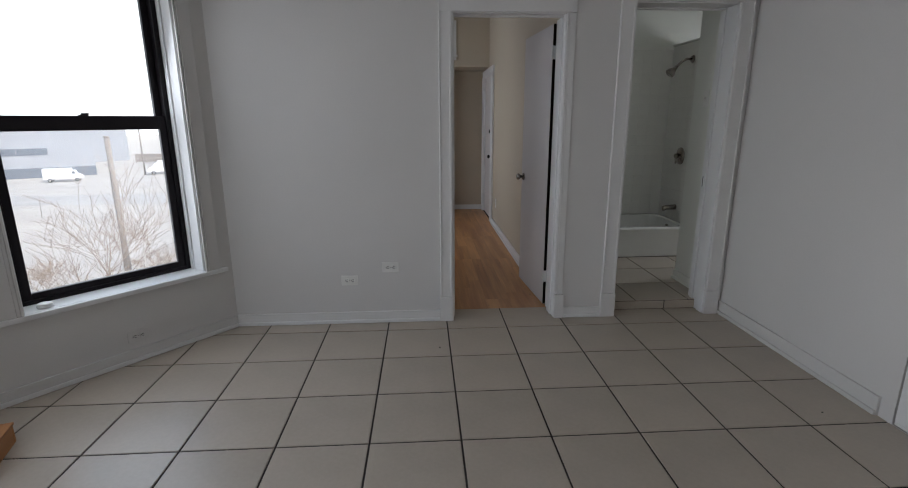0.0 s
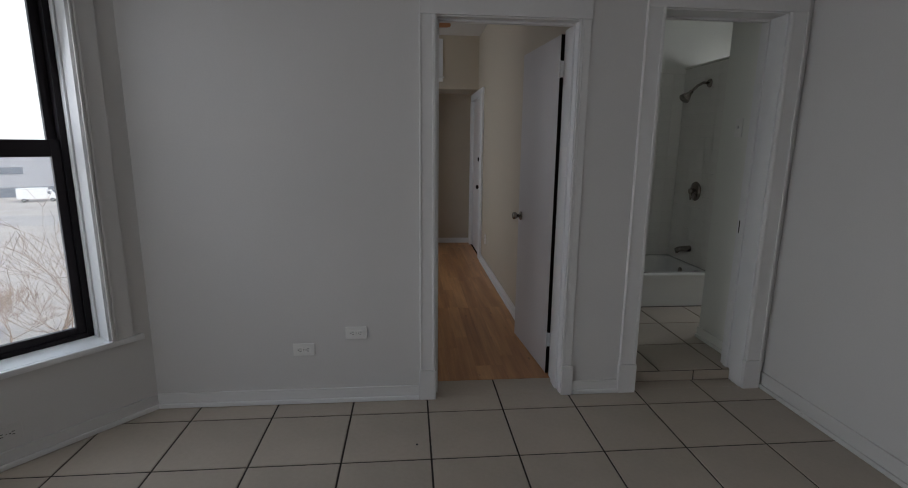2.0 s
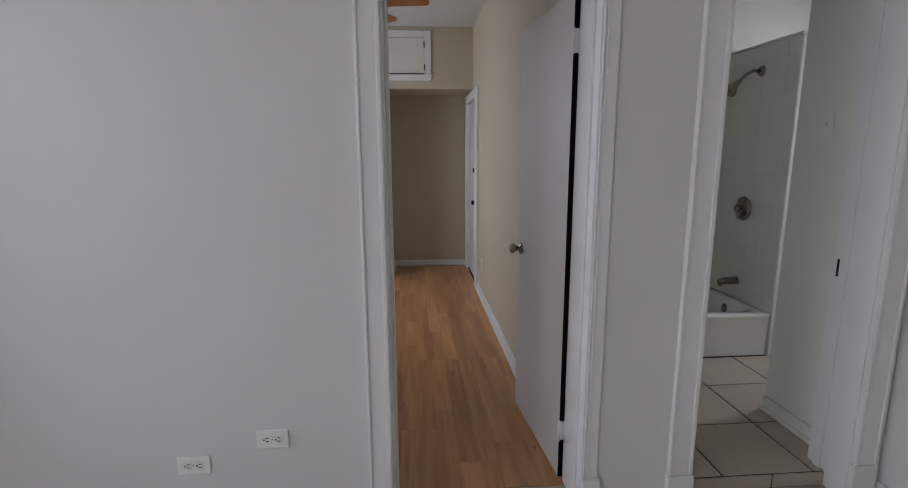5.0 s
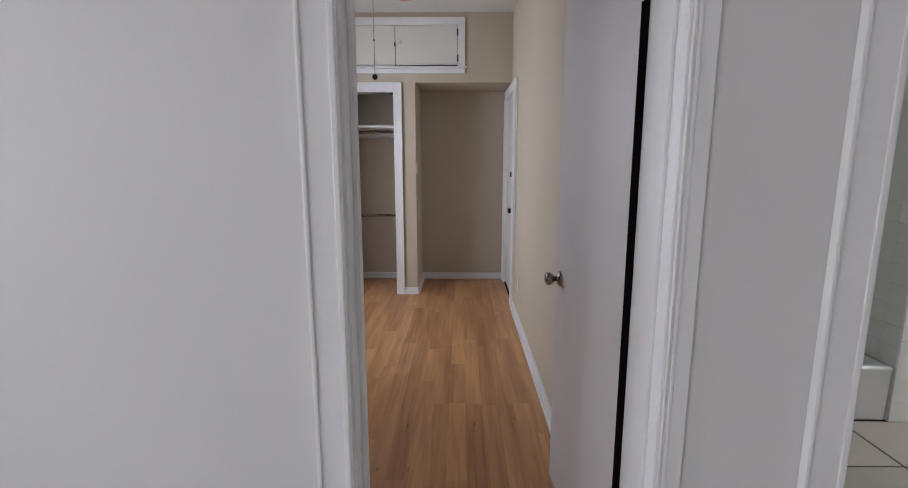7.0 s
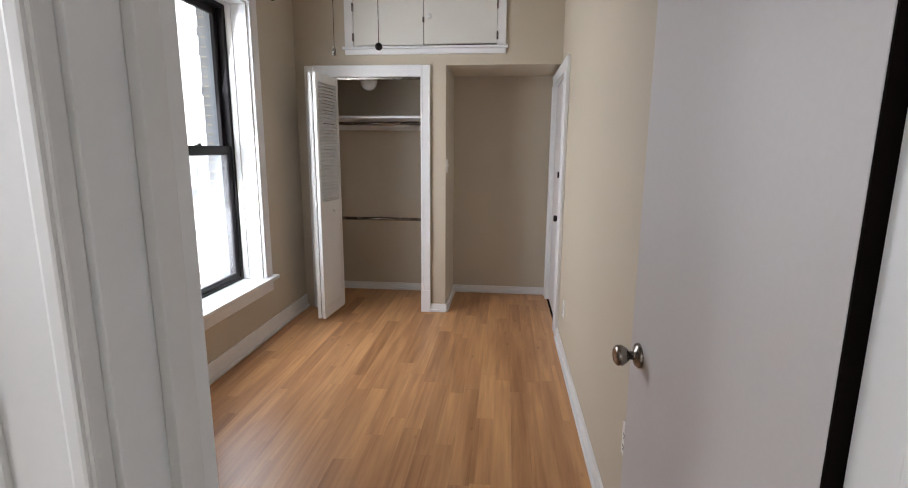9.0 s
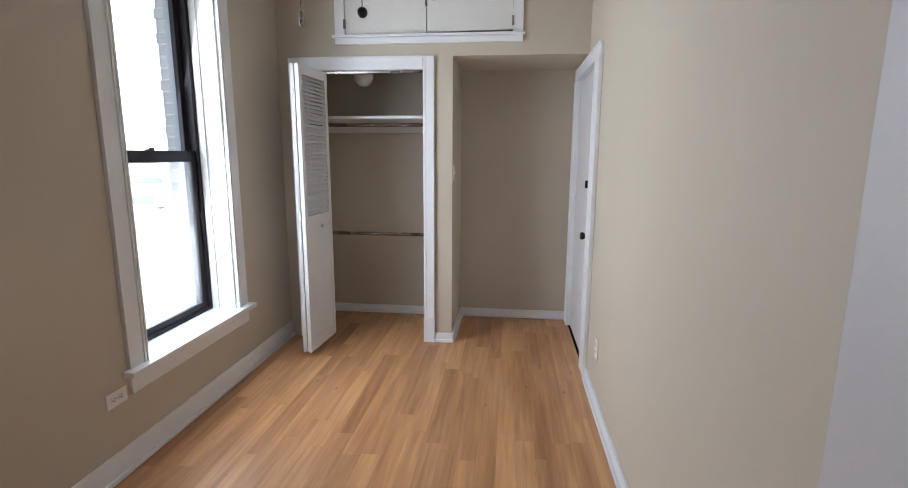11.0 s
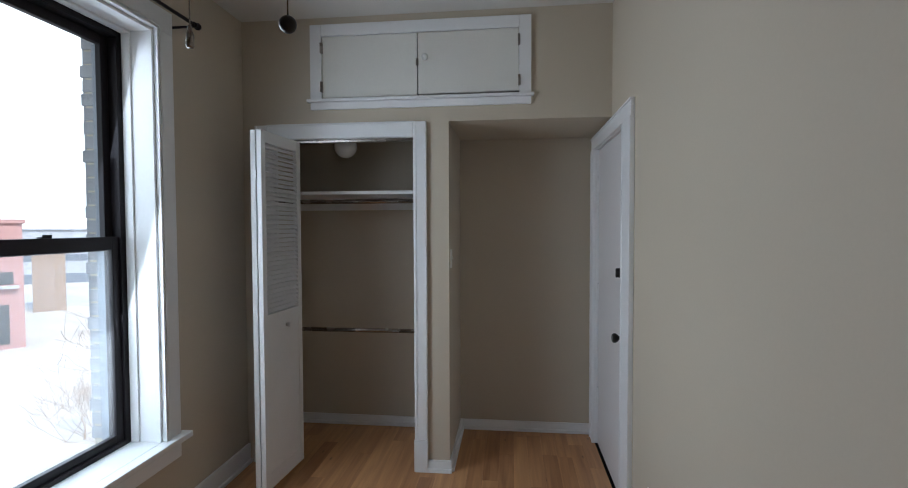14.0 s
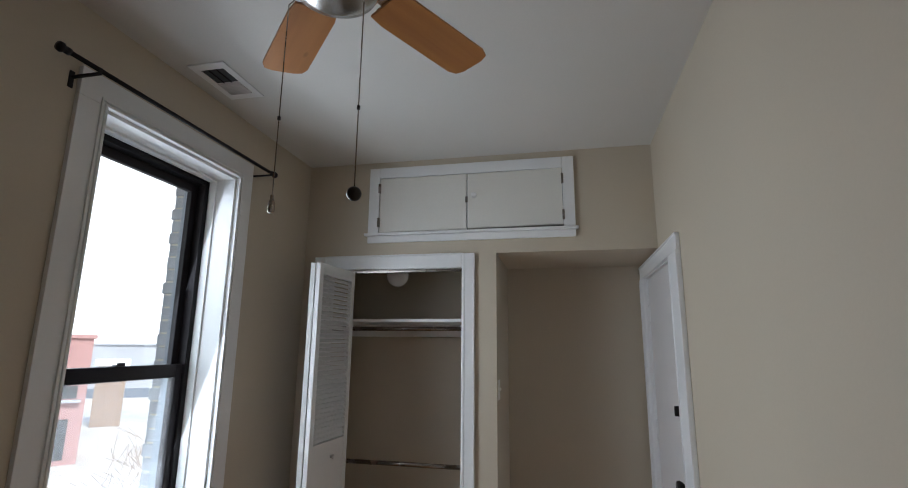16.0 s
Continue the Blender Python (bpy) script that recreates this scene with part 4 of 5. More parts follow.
part("toggle", boxed(-0.005, 0.005, -0.016, -0.0055, -0.004, 0.014, 0.002), M_PLASTIC, sw)
sw2 = thing("light_switch", basis((2.275, 0, 0), (0, -1, 0), (1, 0, 0)) @ Matrix.Translation((-4.02, 0, 1.575)), "white plastic light switch on the bathroom wall", "light switch")
part("cover_plate", boxed(-0.036, 0.036, -0.006, -0.0003, -0.059, 0.059, 0.003), M_PLASTIC, sw2)
part("toggle", boxed(-0.005, 0.005, -0.016, -0.0055, -0.004, 0.014, 0.002), M_DOOR, sw2)
solid("strike_plate", boxed(D2[1] - 0.003, D2[1] - 0.0005, DOORWALL + 0.155, DOORWALL + 0.185, 0.935, 1.01, 0.001), M_BLACK, "dark metal strike plate on the bathroom jamb", "strike plate", kind="object")

solid("strike_plate", boxed(D1[0] + 0.0005, D1[0] + 0.003, WALL_BACK - 0.036, WALL_BACK - 0.004, 0.90, 0.975, 0.001), M_BLACK, "dark metal strike plate on the bedroom door jamb", "strike plate", kind="object")

# small round smoke-white puck on the bay sill
puck = thing("sill_sensor", BAY_M @ Matrix.Translation((-1.035, 0.055, WIN_A[2])), "small round white plastic sensor lying on the window sill", "sensor")
part("body", lathe([(0, 0.0005), (0.036, 0.0005), (0.037, 0.012), (0.033, 0.022), (0.028, 0.024), (0, 0.024)], 28), M_PLASTIC, puck)
part("rim", lathe([(0.037, 0.004), (0.0385, 0.006), (0.0385, 0.010), (0.037, 0.012)], 28), M_TRIM, puck)
# corner of a low orange wooden box
bx = thing("wooden_box", pose(-1.80, 2.27, 0.0, 0, 0, 18), "low orange pine wooden box on the tile floor", "wooden box")
part("side", boxed(-0.20, 0.0, -0.30, -0.285, 0.002, 0.085, 0.003), M_BOX, bx)
part("side", boxed(-0.20, 0.0, -0.015, 0.0, 0.002, 0.085, 0.003), M_BOX, bx)
part("side", boxed(-0.015, 0.0, -0.284, -0.016, 0.002, 0.085, 0.003), M_BOX, bx)
part("side", boxed(-0.20, -0.185, -0.284, -0.016, 0.002, 0.085, 0.003), M_BOX, bx)
part("lid", boxed(-0.204, 0.004, -0.304, 0.004, 0.0855, 0.098, 0.003), M_BOX, bx)

# dark crumbs on the floors
rc = random.Random(12)
for x, y, r in ((0.17, 3.10, 0.007), (2.05, 2.24, 0.006), (-0.42, 4.46, 0.008), (-0.35, 4.40, 0.004)):
    bm = bmesh.new()
    bmesh.ops.create_icosphere(bm, subdivisions=1, radius=r)
    for v in bm.verts:
        v.co = Vector((v.co.x * rc.uniform(0.7, 1.3), v.co.y * rc.uniform(0.7, 1.3), v.co.z * 0.45))
    crumb = new("floor_crumb", mesh_of("floor_crumb", bm, M_NEARBLACK))
    crumb.location = (x, y, r * 0.42)
    tagged(crumb, "small dark crumb of dirt lying on the floor", "crumb", "crumbs on the floor")

# ---------------------------------------------------------------- bathroom
TUB = (1.25, 2.783, 4.89, 5.658)
tub = thing("bathtub", pose(0, 0, BATH_Z), "white enamelled built-in bathtub with a plain apron", "bathtub")
tx0, tx1, ty0, ty1 = TUB
bm = bmesh.new()
H_TUB, DEEP = 0.30, 0.06


def ring(x0, x1, y0, y1, z, r, n=6):
    pts = []
    for cx, cy, a0 in ((x1 - r, y1 - r, 0), (x0 + r, y1 - r, 90), (x0 + r, y0 + r, 180), (x1 - r, y0 + r, 270)):
        for i in range(n + 1):
            a = radians(a0 + 90 * i / n)
            pts.append(bm.verts.new((cx + r * math.cos(a), cy + r * math.sin(a), z)))
    return pts


rings = [ring(tx0, tx1, ty0 + 0.012, ty1, 0.002, 0.01), ring(tx0, tx1, ty0 + 0.006, ty1, H_TUB - 0.03, 0.01), ring(tx0, tx1, ty0, ty1, H_TUB - 0.02, 0.012), ring(tx0, tx1, ty0, ty1, H_TUB - 0.008, 0.012),
         ring(tx0 + 0.008, tx1 - 0.008, ty0 + 0.008, ty1 - 0.008, H_TUB, 0.014), ring(tx0 + 0.06, tx1 - 0.06, ty0 + 0.07, ty1 - 0.06, H_TUB, 0.10), ring(tx0 + 0.072, tx1 - 0.07, ty0 + 0.082, ty1 - 0.07, H_TUB - 0.012, 0.11),
         ring(tx0 + 0.16, tx1 - 0.10, ty0 + 0.12, ty1 - 0.11, DEEP + 0.05, 0.13), ring(tx0 + 0.22, tx1 - 0.15, ty0 + 0.17, ty1 - 0.16, DEEP, 0.12)]
for a, c in zip(rings, rings[1:]):
    for i in range(len(a)):
        bm.faces.new((a[i], a[(i + 1) % len(a)], c[(i + 1) % len(a)], c[i])).smooth = True
bm.faces.new(rings[-1])
bmesh.ops.recalc_face_normals(bm, faces=bm.faces)
part("shell", bm, M_TUB, tub)
part("overflow_plate", lathe([(0, 0), (0.034, 0), (0.034, 0.004), (0.024, 0.010), (0, 0.012)], 24, Matrix.Translation((tx1 - 0.082, 5.27, 0.225)) @ Vector((-1, 0, 0.12)).to_track_quat("Z", "Y").to_matrix().to_4x4()), M_NICKEL, tub, "dark metal overflow plate")

FIX = 2.783 - 0.011
sh = thing("wall_shower", pose(FIX, 5.22, 2.0) @ Matrix.Scale(1.25, 4), "brushed nickel shower head on a bent arm", "shower")
part("flange", lathe([(0, 0), (0.030, 0), (0.026, 0.008), (0.010, 0.012)], 20, Vector((-1, 0, 0)).to_track_quat("Z", "Y").to_matrix().to_4x4()), M_NICKEL, sh)
part("arm", tube([(0, 0, 0), (-0.05, 0, 0.002), (-0.09, 0, -0.02), (-0.135, 0, -0.065)], 0.0095, 12), M_NICKEL, sh)
part("head", lathe([(0, 0), (0.014, 0), (0.016, 0.022), (0.034, 0.055), (0.038, 0.075), (0.034, 0.080), (0, 0.078)], 24, Matrix.Translation((-0.128, 0, -0.058)) @ Vector((-0.7, 0, -0.72)).to_track_quat("Z", "Y").to_matrix().to_4x4()), M_NICKEL, sh)
va = thing("shower_valve", pose(FIX, 5.27, 1.05), "brushed nickel round shower valve with a lever", "shower valve")
part("escutcheon", lathe([(0, 0), (0.088, 0), (0.086, 0.006), (0.060, 0.016), (0.034, 0.022), (0, 0.022)], 32, Vector((-1, 0, 0)).to_track_quat("Z", "Y").to_matrix().to_4x4()), M_NICKEL, va)
part("hub", lathe([(0, 0.02), (0.026, 0.02), (0.025, 0.055), (0.020, 0.062), (0, 0.062)], 24, Vector((-1, 0, 0)).to_track_quat("Z", "Y").to_matrix().to_4x4()), M_NICKEL, va)
part("lever", tube([(-0.045, 0, 0), (-0.055, -0.02, -0.03), (-0.06, -0.03, -0.075)], [0.013, 0.011, 0.008], 12), M_NICKEL, va)
sp = thing("tub_spout", pose(FIX, 5.27, 0.51), "brushed nickel bathtub spout", "tub spout")
part("body", tube([(0, 0, 0), (-0.03, 0, 0), (-0.10, 0, -0.003), (-0.135, 0, -0.014)], [0.030, 0.027, 0.025, 0.021], 20), M_NICKEL, sp)
part("outlet_lip", tube([(-0.122, 0, -0.015), (-0.124, 0, -0.038)], [0.016, 0.014], 16), M_NICKEL, sp)

solid("ceiling_shower_rail", boxed(1.17, 2.785, 5.645, 5.6595, 2.13, 2.17), M_WTILE, "white tile edge strip above the tub", "trim")
solid("trim_stub_cap", boxed(2.772, 2.915, 4.872, 5.66, 2.171, 2.188, 0.004), M_WTILE, "white cap on the tiled stub wall", "trim")


# ---------------------------------------------------------------- outside
GZ = -7.7
solid("ground", slab([(-600, -600), (600, -600), (600, 600), (-600, 600)], GZ - 0.5, GZ), M_GROUND, "pale dusty paved ground around the house", "ground")
solid("road", boxed(-130, 10, 58.0, 66.0, GZ, GZ + 0.012), M_ASPHALT, "worn pale asphalt road across the lot", "road")
solid("wall_house_side", boxed(-1.56, 4.1, -1.4, 8.4, GZ, -0.1), M_BRICK, "weathered brick lower storey of the house", "wall")
solid("roof", boxed(-2.75, 4.3, -1.6, 8.6, CEIL + 0.15, CEIL + 0.45), M_ASPHALT, "flat dark house roof above the rooms", "roof")


bm = bmesh.new()
ring_low = [bm.verts.new((400 * math.cos(2 * math.pi * i / 64), 400 * math.sin(2 * math.pi * i / 64), GZ)) for i in range(64)]
ring_top = [bm.verts.new((400 * math.cos(2 * math.pi * i / 64), 400 * math.sin(2 * math.pi * i / 64), 150)) for i in range(64)]
for i in range(64):
    j = (i + 1) % 64
    bm.faces.new((ring_low[j], ring_low[i], ring_top[i], ring_top[j])).smooth = True
M_HAZE = bpy.data.materials.new("white hazy sky")
M_HAZE.use_nodes = True
M_HAZE.node_tree.nodes["Principled BSDF"].inputs["Base Color"].default_value = (0, 0, 0, 1)
M_HAZE.node_tree.nodes["Principled BSDF"].inputs["Roughness"].default_value = 1.0
M_HAZE.node_tree.nodes["Principled BSDF"].inputs["Specular IOR Level"].default_value = 0.0
M_HAZE.node_tree.nodes["Principled BSDF"].inputs["Emission Color"].default_value = (0.97, 0.98, 1.0, 1)
M_HAZE.node_tree.nodes["Principled BSDF"].inputs["Emission Strength"].default_value = 0.9
solid("backdrop", bm, M_HAZE, "white hazy sky above the horizon", "sky")


def rotated(x, y, deg):
    return pose(x, y, GZ, 0, 0, deg)


# long warehouse
wh = thing("warehouse", rotated(-56, 92, 33), "long pale grey warehouse with a dark window band", "warehouse")
part("wall", boxed(-70, -1, 0, 18, 0.0, 8.9), M_METALWALL, wh)
part("roof", boxed(-70.3, -0.7, -0.3, 18.3, 8.9, 9.2), M_METALWALL, wh)
part("base_band", boxed(-70, -1, -0.06, -0.005, 0.0, 1.6), M_BAND, wh, "dark lower wall band")
for i in range(9):
    part("window", boxed(-44 + i * 4.1, -40 + i * 4.1, -0.10, -0.005, 3.7, 4.8), M_BAND, wh, "dark ribbon window")


def van(m, label, length=4.9):
    v = thing("delivery_van", m, label, "van")
    L = length / 2
    part("cargo_body", boxed(-L, L - 1.55, -0.95, 0.95, 0.55, 2.35, 0.06), M_VAN, v)
    bm = slab([(L - 1.55, 0.5), (L - 0.05, 0.5), (L, 0.9), (L - 0.25, 1.15), (L - 0.75, 1.3), (L - 1.1, 1.95), (L - 1.55, 1.95)], -0.9, 0.9)
    bm.transform(Matrix.Rotation(radians(90), 4, "X"))
    part("cab", bm, M_VAN, v)
    part("window", boxed(L - 1.42, L - 1.0, -0.915, -0.90, 1.35, 1.80), M_BAND, v)
    for x in (-L + 0.9, L - 0.85):
        for y in (-0.85, 0.85):
            w = part("wheel", lathe([(0, -0.11), (0.30, -0.11), (0.34, -0.08), (0.34, 0.08), (0.30, 0.11), (0, 0.11)], 20, Matrix.Translation((x, y, 0.345)) @ Matrix.Rotation(radians(90), 4, "X")), M_RUBBER, v)
            part("rim", lathe([(0, -0.12), (0.19, -0.12), (0.19, 0.12), (0, 0.12)], 16, Matrix.Translation((x, y, 0.345)) @ Matrix.Rotation(radians(90), 4, "X")), M_CHROME, w)
    return v


van(rotated(-55.6, 81.4, 24) @ Matrix.Scale(0.88, 4), "white delivery truck parked before the warehouse", 5.6)
van(rotated(-45.3, 92.0, 205), "white van parked by the fence", 5.6)


def pole(x, y, high, r, label):
    p = thing("utility_pole", rotated(x, y, 0), label, "utility pole")
    part("shaft", tube([(0, 0, 0), (0.02, 0, high * 0.5), (0, 0.03, high)], [r, r * 0.85, r * 0.7], 12), M_POLEWOOD, p)
    part("cap", lathe([(0, high - 0.02), (r * 0.8, high - 0.02), (r * 0.8, high + 0.05), (0, high + 0.09)], 12), M_POLEWOOD, p)
    return p


pole(-18.6, 31.5, 8.2, 0.21, "grey wooden post standing in the lot")
pole(-48.5, 91, 8.3, 0.16, "thin grey post by the fence")
fence = thing("lot_fence", rotated(-40.0, 120, 8), "long low board fence at the far lot edge", "fence")
for i in range(24):
    part("post", boxed(-24 + i * 2.0, -23.88 + i * 2.0, -0.06, 0.06, 0, 2.1), M_POLEWOOD, fence)
part("board", boxed(-24, 24, 0.065, 0.095, 0.25, 1.0), M_POLEWOOD, fence)
part("board", boxed(-24, 24, 0.065, 0.095, 1.1, 1.95), M_POLEWOOD, fence)

# red brick building and a tall tan hut
red = thing("brick_building", rotated(-36.9, 38.9, 49), "red brick building, paled for haze, with dark openings and a pale ledge", "building")
part("wall", boxed(-24, 0, 0, 10, 0.0, 9.6), M_REDBRICK, red)
part("roof", boxed(-24.2, 0.2, -0.2, 10.2, 9.6, 9.9), M_REDBRICK, red)
part("garage_door", boxed(-6.4, -0.9, -0.08, -0.004, 0.4, 3.4), M_OPENING, red, "dark garage opening")
part("ledge", boxed(-24, -0.3, -0.45, -0.004, 4.65, 4.85), M_METALWALL, red)
for i in range(4):
    part("window", boxed(-14.4 + i * 3.5, -11.1 + i * 3.5, -0.06, -0.004, 4.95, 5.9), M_OPENING, red)
hut = thing("tan_hut", rotated(-50.3, 54.1, 44) @ Matrix.Scale(1.8, 4), "narrow tan boarded hut with a white flat top", "hut")
part("wall", boxed(-0.8, 0.8, 0, 1.6, 0, 3.7), M_SHED, hut)
part("roof", boxed(-0.95, 0.95, -0.15, 1.75, 3.7, 4.1), M_VAN, hut)
part("door", boxed(-0.42, 0.42, -0.04, -0.004, 0, 2.2), M_SHED, hut)
far = thing("far_building", rotated(-92, 105, 42), "long grey industrial building far across the lot", "building")
part("wall", boxed(-40, 30, 0, 15, 0, 8.6), M_METALWALL, far)
part("roof", boxed(-40.3, 30.3, -0.3, 15.3, 8.6, 8.9), M_BAND, far)
for i in range(9):
    part("window", boxed(-36 + i * 7, -33 + i * 7, -0.1, -0.005, 2.0, 4.2), M_BAND, far)


def bare_tree(x, y, high, seed, label, levels=5):
    """A leafless tree: a tapered trunk that forks again and again into thin twigs."""
    rnd = random.Random(seed)
    t = thing("bare_tree", rotated(x, y, 0), label, "tree")
    trunk, crown = [], []

    def limb(p, way, length, r, level):
        bits = 4
        pts, rad = [p.copy()], [r]
        for i in range(bits):
            way = (way + Vector((rnd.uniform(-1, 1), rnd.uniform(-1, 1), rnd.uniform(-0.5, 0.7))) * 0.10).normalized()
            p = p + way * (length / bits)
            pts.append(p.copy())
            rad.append(r * (1 - 0.45 * (i + 1) / bits))
        (trunk if level == 0 else crown).append((pts, rad))
        if level >= levels:
            return
        for i in range(5 if level == 0 else 3):
            at = pts[rnd.randint(2, bits)] if i else pts[-1]
            side = Vector((rnd.uniform(-1, 1), rnd.uniform(-1, 1), rnd.uniform(-0.15, 0.6))).normalized()
            limb(at, (way + side * rnd.uniform(0.6, 1.2) * (1.4 if level == 0 else 1)).normalized(), (high * 0.2 if level == 0 else length) * rnd.uniform(0.7, 0.95), rad[-1] * rnd.uniform(0.5, 0.75), level + 1)

    limb(Vector((0, 0, -0.1)), Vector((0.05, 0, 1)), high * 0.12, high * 0.013, 0)

    def joined(limbs, steps):
        verts, faces = [], []
        for pts, rad in limbs:
            first = len(verts)
            for i, p in enumerate(pts):
                way = (pts[min(i + 1, len(pts) - 1)] - pts[max(i - 1, 0)]).normalized()
                q = way.to_track_quat("Z", "Y")
                for k in range(steps):
                    a = 2 * math.pi * k / steps
                    verts.append(p + q @ Vector((max(rad[i], 0.007) * math.cos(a), max(rad[i], 0.007) * math.sin(a), 0)))
            for i in range(len(pts) - 1):
                for k in range(steps):
                    a, b = first + i * steps + k, first + i * steps + (k + 1) % steps
                    faces.append((a, b, b + steps, a + steps))
        me = bpy.data.meshes.new("limbs")
        me.from_pydata(verts, [], faces)
        bm = bmesh.new()
        bm.from_mesh(me)
        bpy.data.meshes.remove(me)
        return bm

    part("trunk", joined(trunk, 8), M_BARK, t)
    part("crown", joined(crown, 4), M_BARK, t)
    return t


bare_tree(-13.4, 20.0, 11.5, 3, "leafless brown tree below the windows", 5)
bare_tree(-18.0, 24.0, 4.6, 8, "small leafless brown tree in the lot", 5)
bare_tree(-14.0, 26.6, 4.4, 5, "low leafless brown tree beside the post", 5)


# ---------------------------------------------------------------- pieces of floors and walls
def clipped(poly, hull):
    """The part of a polygon inside a convex, anticlockwise outline."""
    out = poly
    n = len(hull)
    for i in range(n):
        (ax, ay), (bx_, by) = hull[i], hull[(i + 1) % n]
        inside = lambda p: (bx_ - ax) * (p[1] - ay) - (by - ay) * (p[0] - ax) >= -1e-9
        src, out = out, []
        for j in range(len(src)):
            p, q = src[j], src[(j + 1) % len(src)]
            if inside(p):
                out.append(p)
            if inside(p) != inside(q):
                dx, dy = q[0] - p[0], q[1] - p[1]
                t = -((bx_ - ax) * (p[1] - ay) - (by - ay) * (p[0] - ax)) / ((bx_ - ax) * dy - (by - ay) * dx)
                out.append((p[0] + t * dx, p[1] + t * dy))
        if not out:
            return []
    return out


def area(poly):
    return abs(sum(p[0] * q[1] - q[0] * p[1] for p, q in zip(poly, poly[1:] + poly[:1]))) / 2


def tile_bm(poly, z0, z1, e=0.003):
    """A tile with a chamfered top edge."""
    c = (sum(p[0] for p in poly) / len(poly), sum(p[1] for p in poly) / len(poly))
    bm = bmesh.new()
    n = len(poly)
    low = [bm.verts.new((x, y, z0)) for x, y in poly]
    mid = [bm.verts.new((x, y, z1 - e * 0.6)) for x, y in poly]
    top = []
    for x, y in poly:
        d = math.hypot(c[0] - x, c[1] - y)
        k = min(e * 1.4 / max(d, 1e-4), 0.4)
        top.append(bm.verts.new((x + (c[0] - x) * k, y + (c[1] - y) * k, z1)))
    bm.faces.new(top)
    for i in range(n):
        j = (i + 1) % n
        bm.faces.new((low[i], low[j], mid[j], mid[i]))
        bm.faces.new((mid[i], mid[j], top[j], top[i]))
    return bm


PITCH, GAP = 0.4195, 0.0092
FULL = tile_bm([(-PITCH / 2 + GAP / 2, -PITCH / 2 + GAP / 2), (PITCH / 2 - GAP / 2, -PITCH / 2 + GAP / 2), (PITCH / 2 - GAP / 2, PITCH / 2 - GAP / 2), (-PITCH / 2 + GAP / 2, PITCH / 2 - GAP / 2)], -0.004, 0.0)
full_me = mesh_of("tile", FULL, M_TILE)


def lay_tiles(parent, hull, gx, gy, z):
    xs = [p[0] for p in hull]
    ys = [p[1] for p in hull]
    i0, i1 = math.floor((min(xs) - gx) / PITCH), math.ceil((max(xs) - gx) / PITCH)
    j0, j1 = math.floor((min(ys) - gy) / PITCH), math.ceil((max(ys) - gy) / PITCH)
    for i in range(i0, i1):
        for j in range(j0, j1):
            cx, cy = gx + (i + 0.5) * PITCH, gy + (j + 0.5) * PITCH
            h = PITCH / 2 - GAP / 2
            square = [(cx - h, cy - h), (cx + h, cy - h), (cx + h, cy + h), (cx - h, cy + h)]
            got = clipped(square, hull)
            if not got or area(got) < 4e-4:
                continue
            if area(got) > 0.999 * area(square):
                o = new("tile", full_me)
                o.location = (cx, cy, z)
            else:
                o = new("tile", mesh_of("tile", tile_bm([(x - cx, y - cy) for x, y in got], -0.004, 0.0), M_TILE))
                o.location = (cx, cy, z)
            o.parent = parent


lay_tiles(floor_living, LIVING_CONVEX, 0.237, 2.985, 0.0)
lay_tiles(floor_sill, [(D1[0], DOORWALL + 0.005), (D1[1], DOORWALL + 0.005), (D1[1], BED_Y - 0.004), (D1[0], BED_Y - 0.004)], 0.237, 2.985, 0.0)
lay_tiles(floor_living, [(D2[0], DOORWALL + 0.005), (D2[1], DOORWALL + 0.005), (D2[1], DOORWALL + 0.108), (D2[0], DOORWALL + 0.108)], 0.237, 2.985, 0.0)
lay_tiles(floor_bath, [(1.165, DOORWALL + 0.112), (4.0, DOORWALL + 0.112), (4.0, 4.888), (1.165, 4.888)], 1.70, 4.08, BATH_Z)
for x0, x1 in ((D2[0] + 0.002, 1.921), (1.929, D2[1] - 0.002)):
    part("riser_tile", boxed(x0, x1, DOORWALL + 0.103, DOORWALL + 0.1095, 0.003, BATH_Z - 0.006, 0.002), M_TILE, floor_bath)

# laminate strips, running along the bedroom
STRIP = 0.0945
LENGTHS = (0.55, 0.72, 0.90, 1.05, 1.2)


def strip_mesh(w, l):
    bm = tile_bm([(-w / 2, 0), (w / 2, 0), (w / 2, l), (-w / 2, l)], -0.003, 0.0, 0.0004)
    return mesh_of("floor_strip", bm, M_WOOD)


strip_me = {l: strip_mesh(STRIP - 0.0003, l - 0.0003) for l in LENGTHS}
rs = random.Random(4)
cols = int((BED_R - BED_L) / STRIP)
for c in range(cols + 1):
    x = BED_L + (c + 0.5) * STRIP
    w = STRIP
    if x + STRIP / 2 > BED_R:
        w = BED_R - (x - STRIP / 2)
        if w < 0.01:
            continue
        x = BED_R - w / 2
    y = BED_Y if D1[0] - 0.05 < x < D1[1] + 0.05 else WALL_BACK + 0.002
    first = True
    while y < BACK_Y - 0.01:
        l = rs.choice(LENGTHS)
        if first:
            l, first = rs.choice((0.2, 0.35, 0.5, 0.7)), False
        l = min(l, BACK_Y - y)
        me = strip_me[l] if w == STRIP and l in strip_me else strip_mesh(w - 0.0003, l - 0.0003)
        o = new("floor_strip", me)
        o.parent = floor_bed
        o.location = (x, y, 0.0)
        y += l

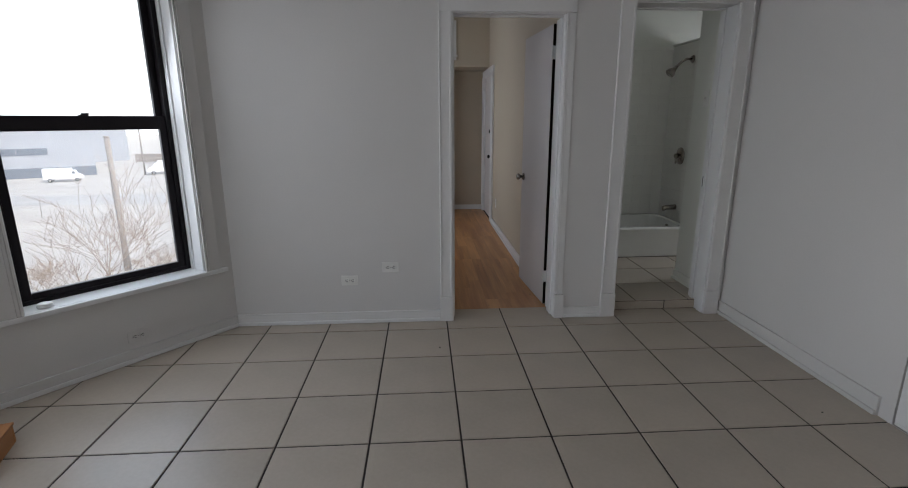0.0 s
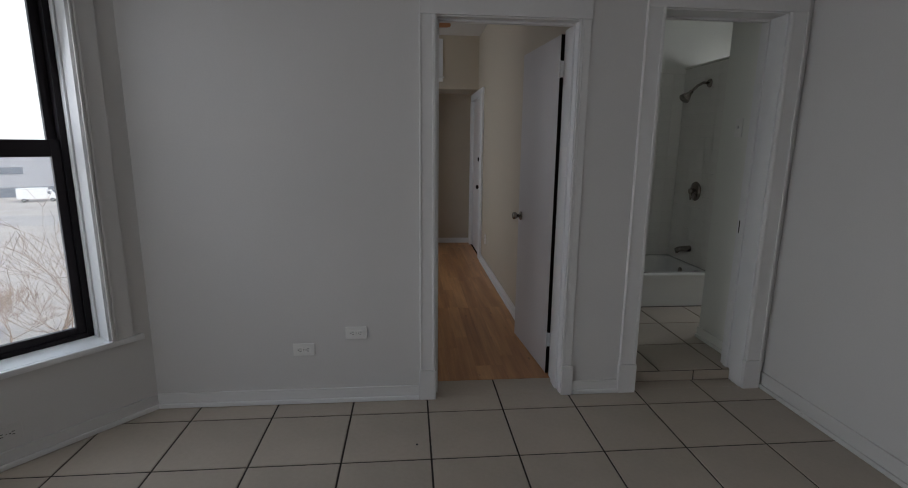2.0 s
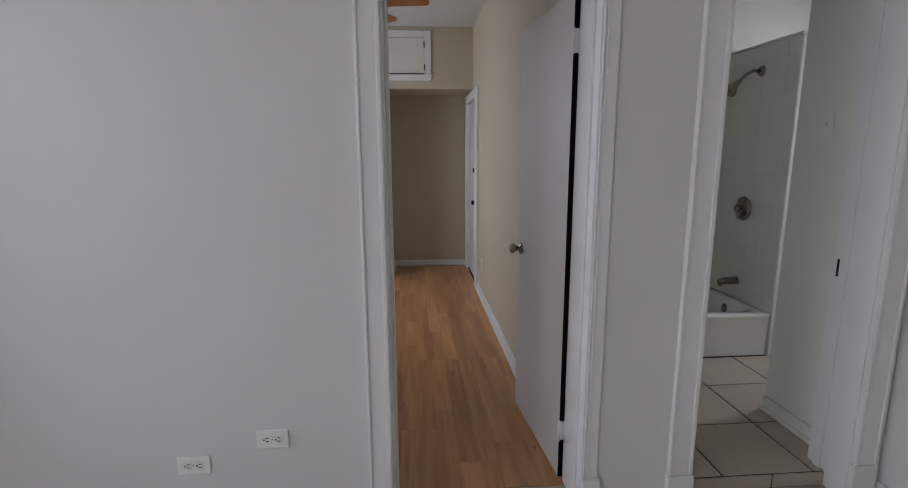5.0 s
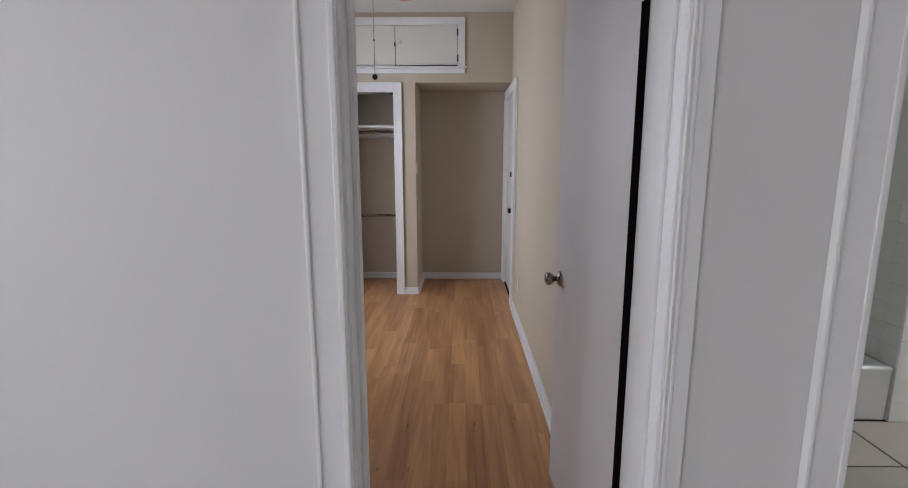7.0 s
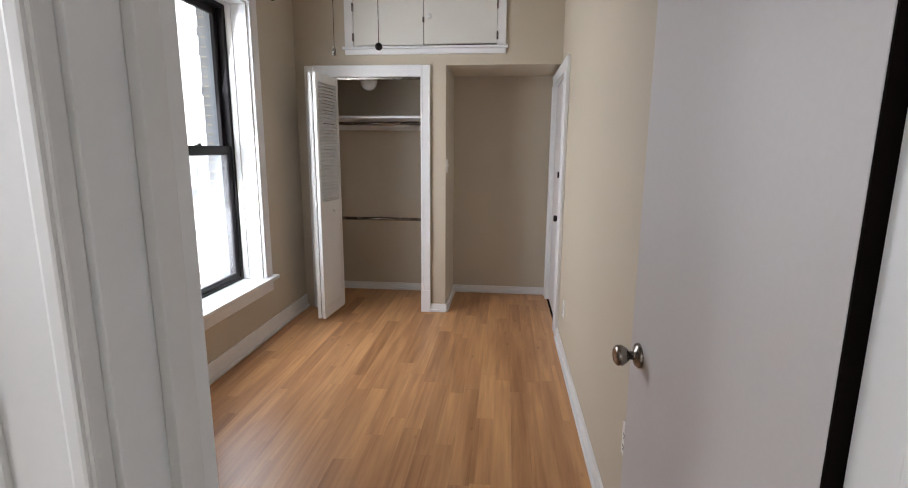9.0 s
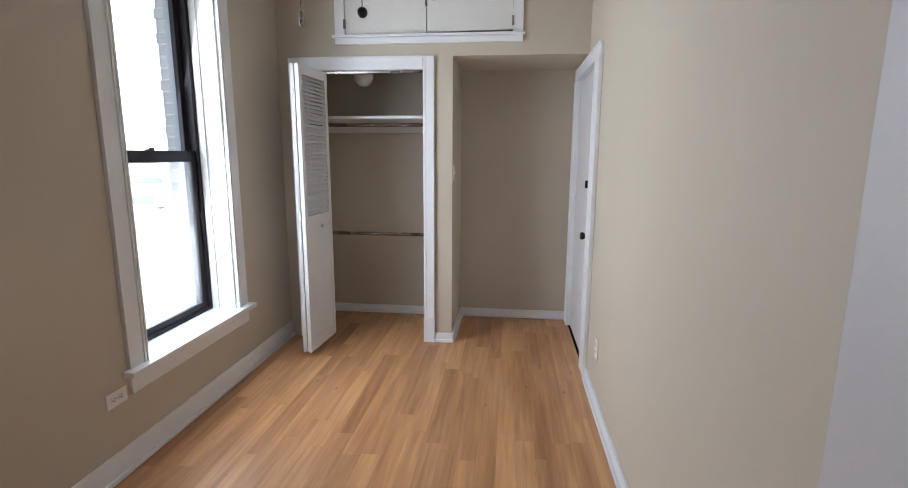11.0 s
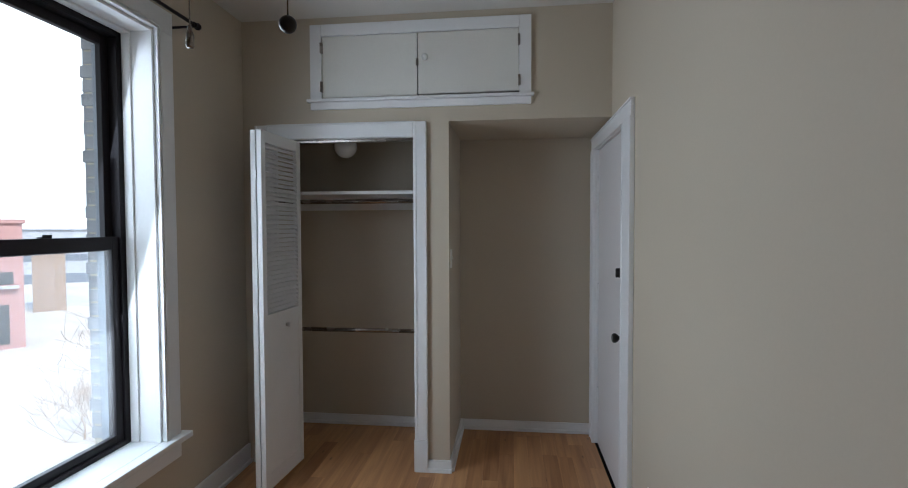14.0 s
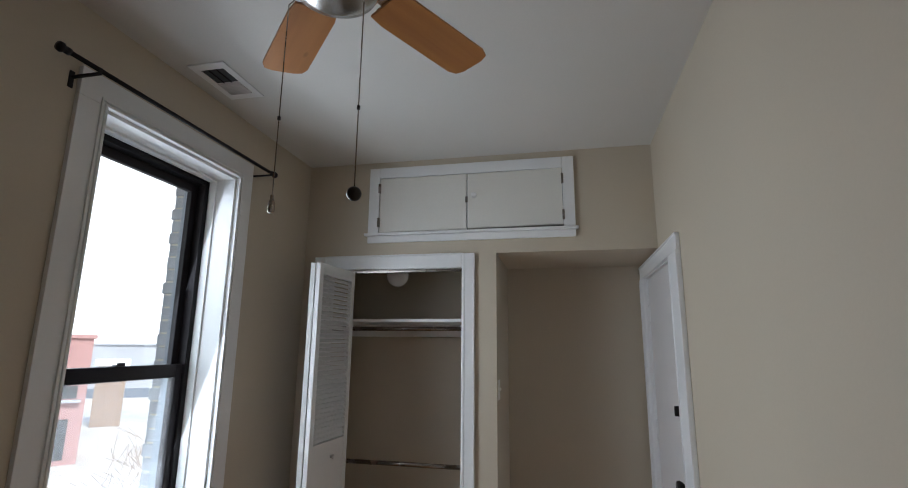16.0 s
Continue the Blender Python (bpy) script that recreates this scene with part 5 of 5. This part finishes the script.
# outer storm frame and bricks of the window reveal
solid("storm_frame", boxed(-1.530, -1.464, WIN_B[1] - 0.016, WIN_B[1] + 0.02, WIN_B[2], WIN_B[3], 0.003), M_STORM, "grey-blue outer storm window frame beside the bedroom window", "window frame")
reveal = solid("brick_reveal", boxed(-1.592, -1.475, WIN_B[1] + 0.001, WIN_B[1] + 0.02, WIN_B[2], WIN_B[3]), M_MORTAR, "mortar of the brick reveal outside the bedroom window", "wall")
rb = random.Random(9)
brick_me = [mesh_of("brick", boxed(-0.054, 0.054, -0.010, 0.004, -0.029, 0.029, 0.003), M_BRICK), mesh_of("brick", boxed(-0.048, 0.048, -0.006, 0.004, -0.029, 0.029, 0.003), M_BRICK)]
for k in range(29):
    o = new("brick", brick_me[k % 2])
    o.parent = reveal
    o.location = (-1.533 - (k % 2) * 0.002 + rb.uniform(-0.009, 0.009), WIN_B[1] + rb.uniform(-0.003, 0.002), WIN_B[2] + 0.034 + k * 0.0675)

# white wall tiles round the tub
WT = 0.108
wt_me = mesh_of("wall_tile", boxed(-WT / 2 + 0.0006, WT / 2 - 0.0006, -0.004, 0.0, -WT / 2 + 0.0006, WT / 2 - 0.0006, 0.0008), M_WTILE)


def tile_wall(parent, m, x0, x1, z0, z1):
    nx, nz = int(round((x1 - x0) / WT)), int(round((z1 - z0) / WT))
    for i in range(nx):
        for k in range(nz):
            o = new("wall_tile", wt_me)
            o.parent = parent
            o.matrix_local = m @ Matrix.Translation((x0 + (i + 0.5) * (x1 - x0) / nx, 0, z0 + (k + 0.5) * (z1 - z0) / nz)) @ Matrix.Diagonal(((x1 - x0) / nx / WT, 1, (z1 - z0) / nz / WT, 1))


stub_tiles = thing("wall_tiling_stub", pose(0, 0, 0), "white square wall tiles on the shower stub wall", "wall tiles", kind="structure")
tile_wall(stub_tiles, basis((2.785, 0, 0), (0, -1, 0), (1, 0, 0)), -5.655, -4.885, 0.37, 2.17)
tile_wall(stub_tiles, basis((0, 4.885, 0), (1, 0, 0), (0, 1, 0)), 2.785, 2.905, BATH_Z + 0.002, 2.17)
back_tiles = thing("wall_tiling_back", pose(0, 0, 0), "white square wall tiles behind the tub", "wall tiles", kind="structure")
tile_wall(back_tiles, basis((0, 5.66, 0), (1, 0, 0), (0, 1, 0)), 1.70, 2.78, 0.37, 2.13)
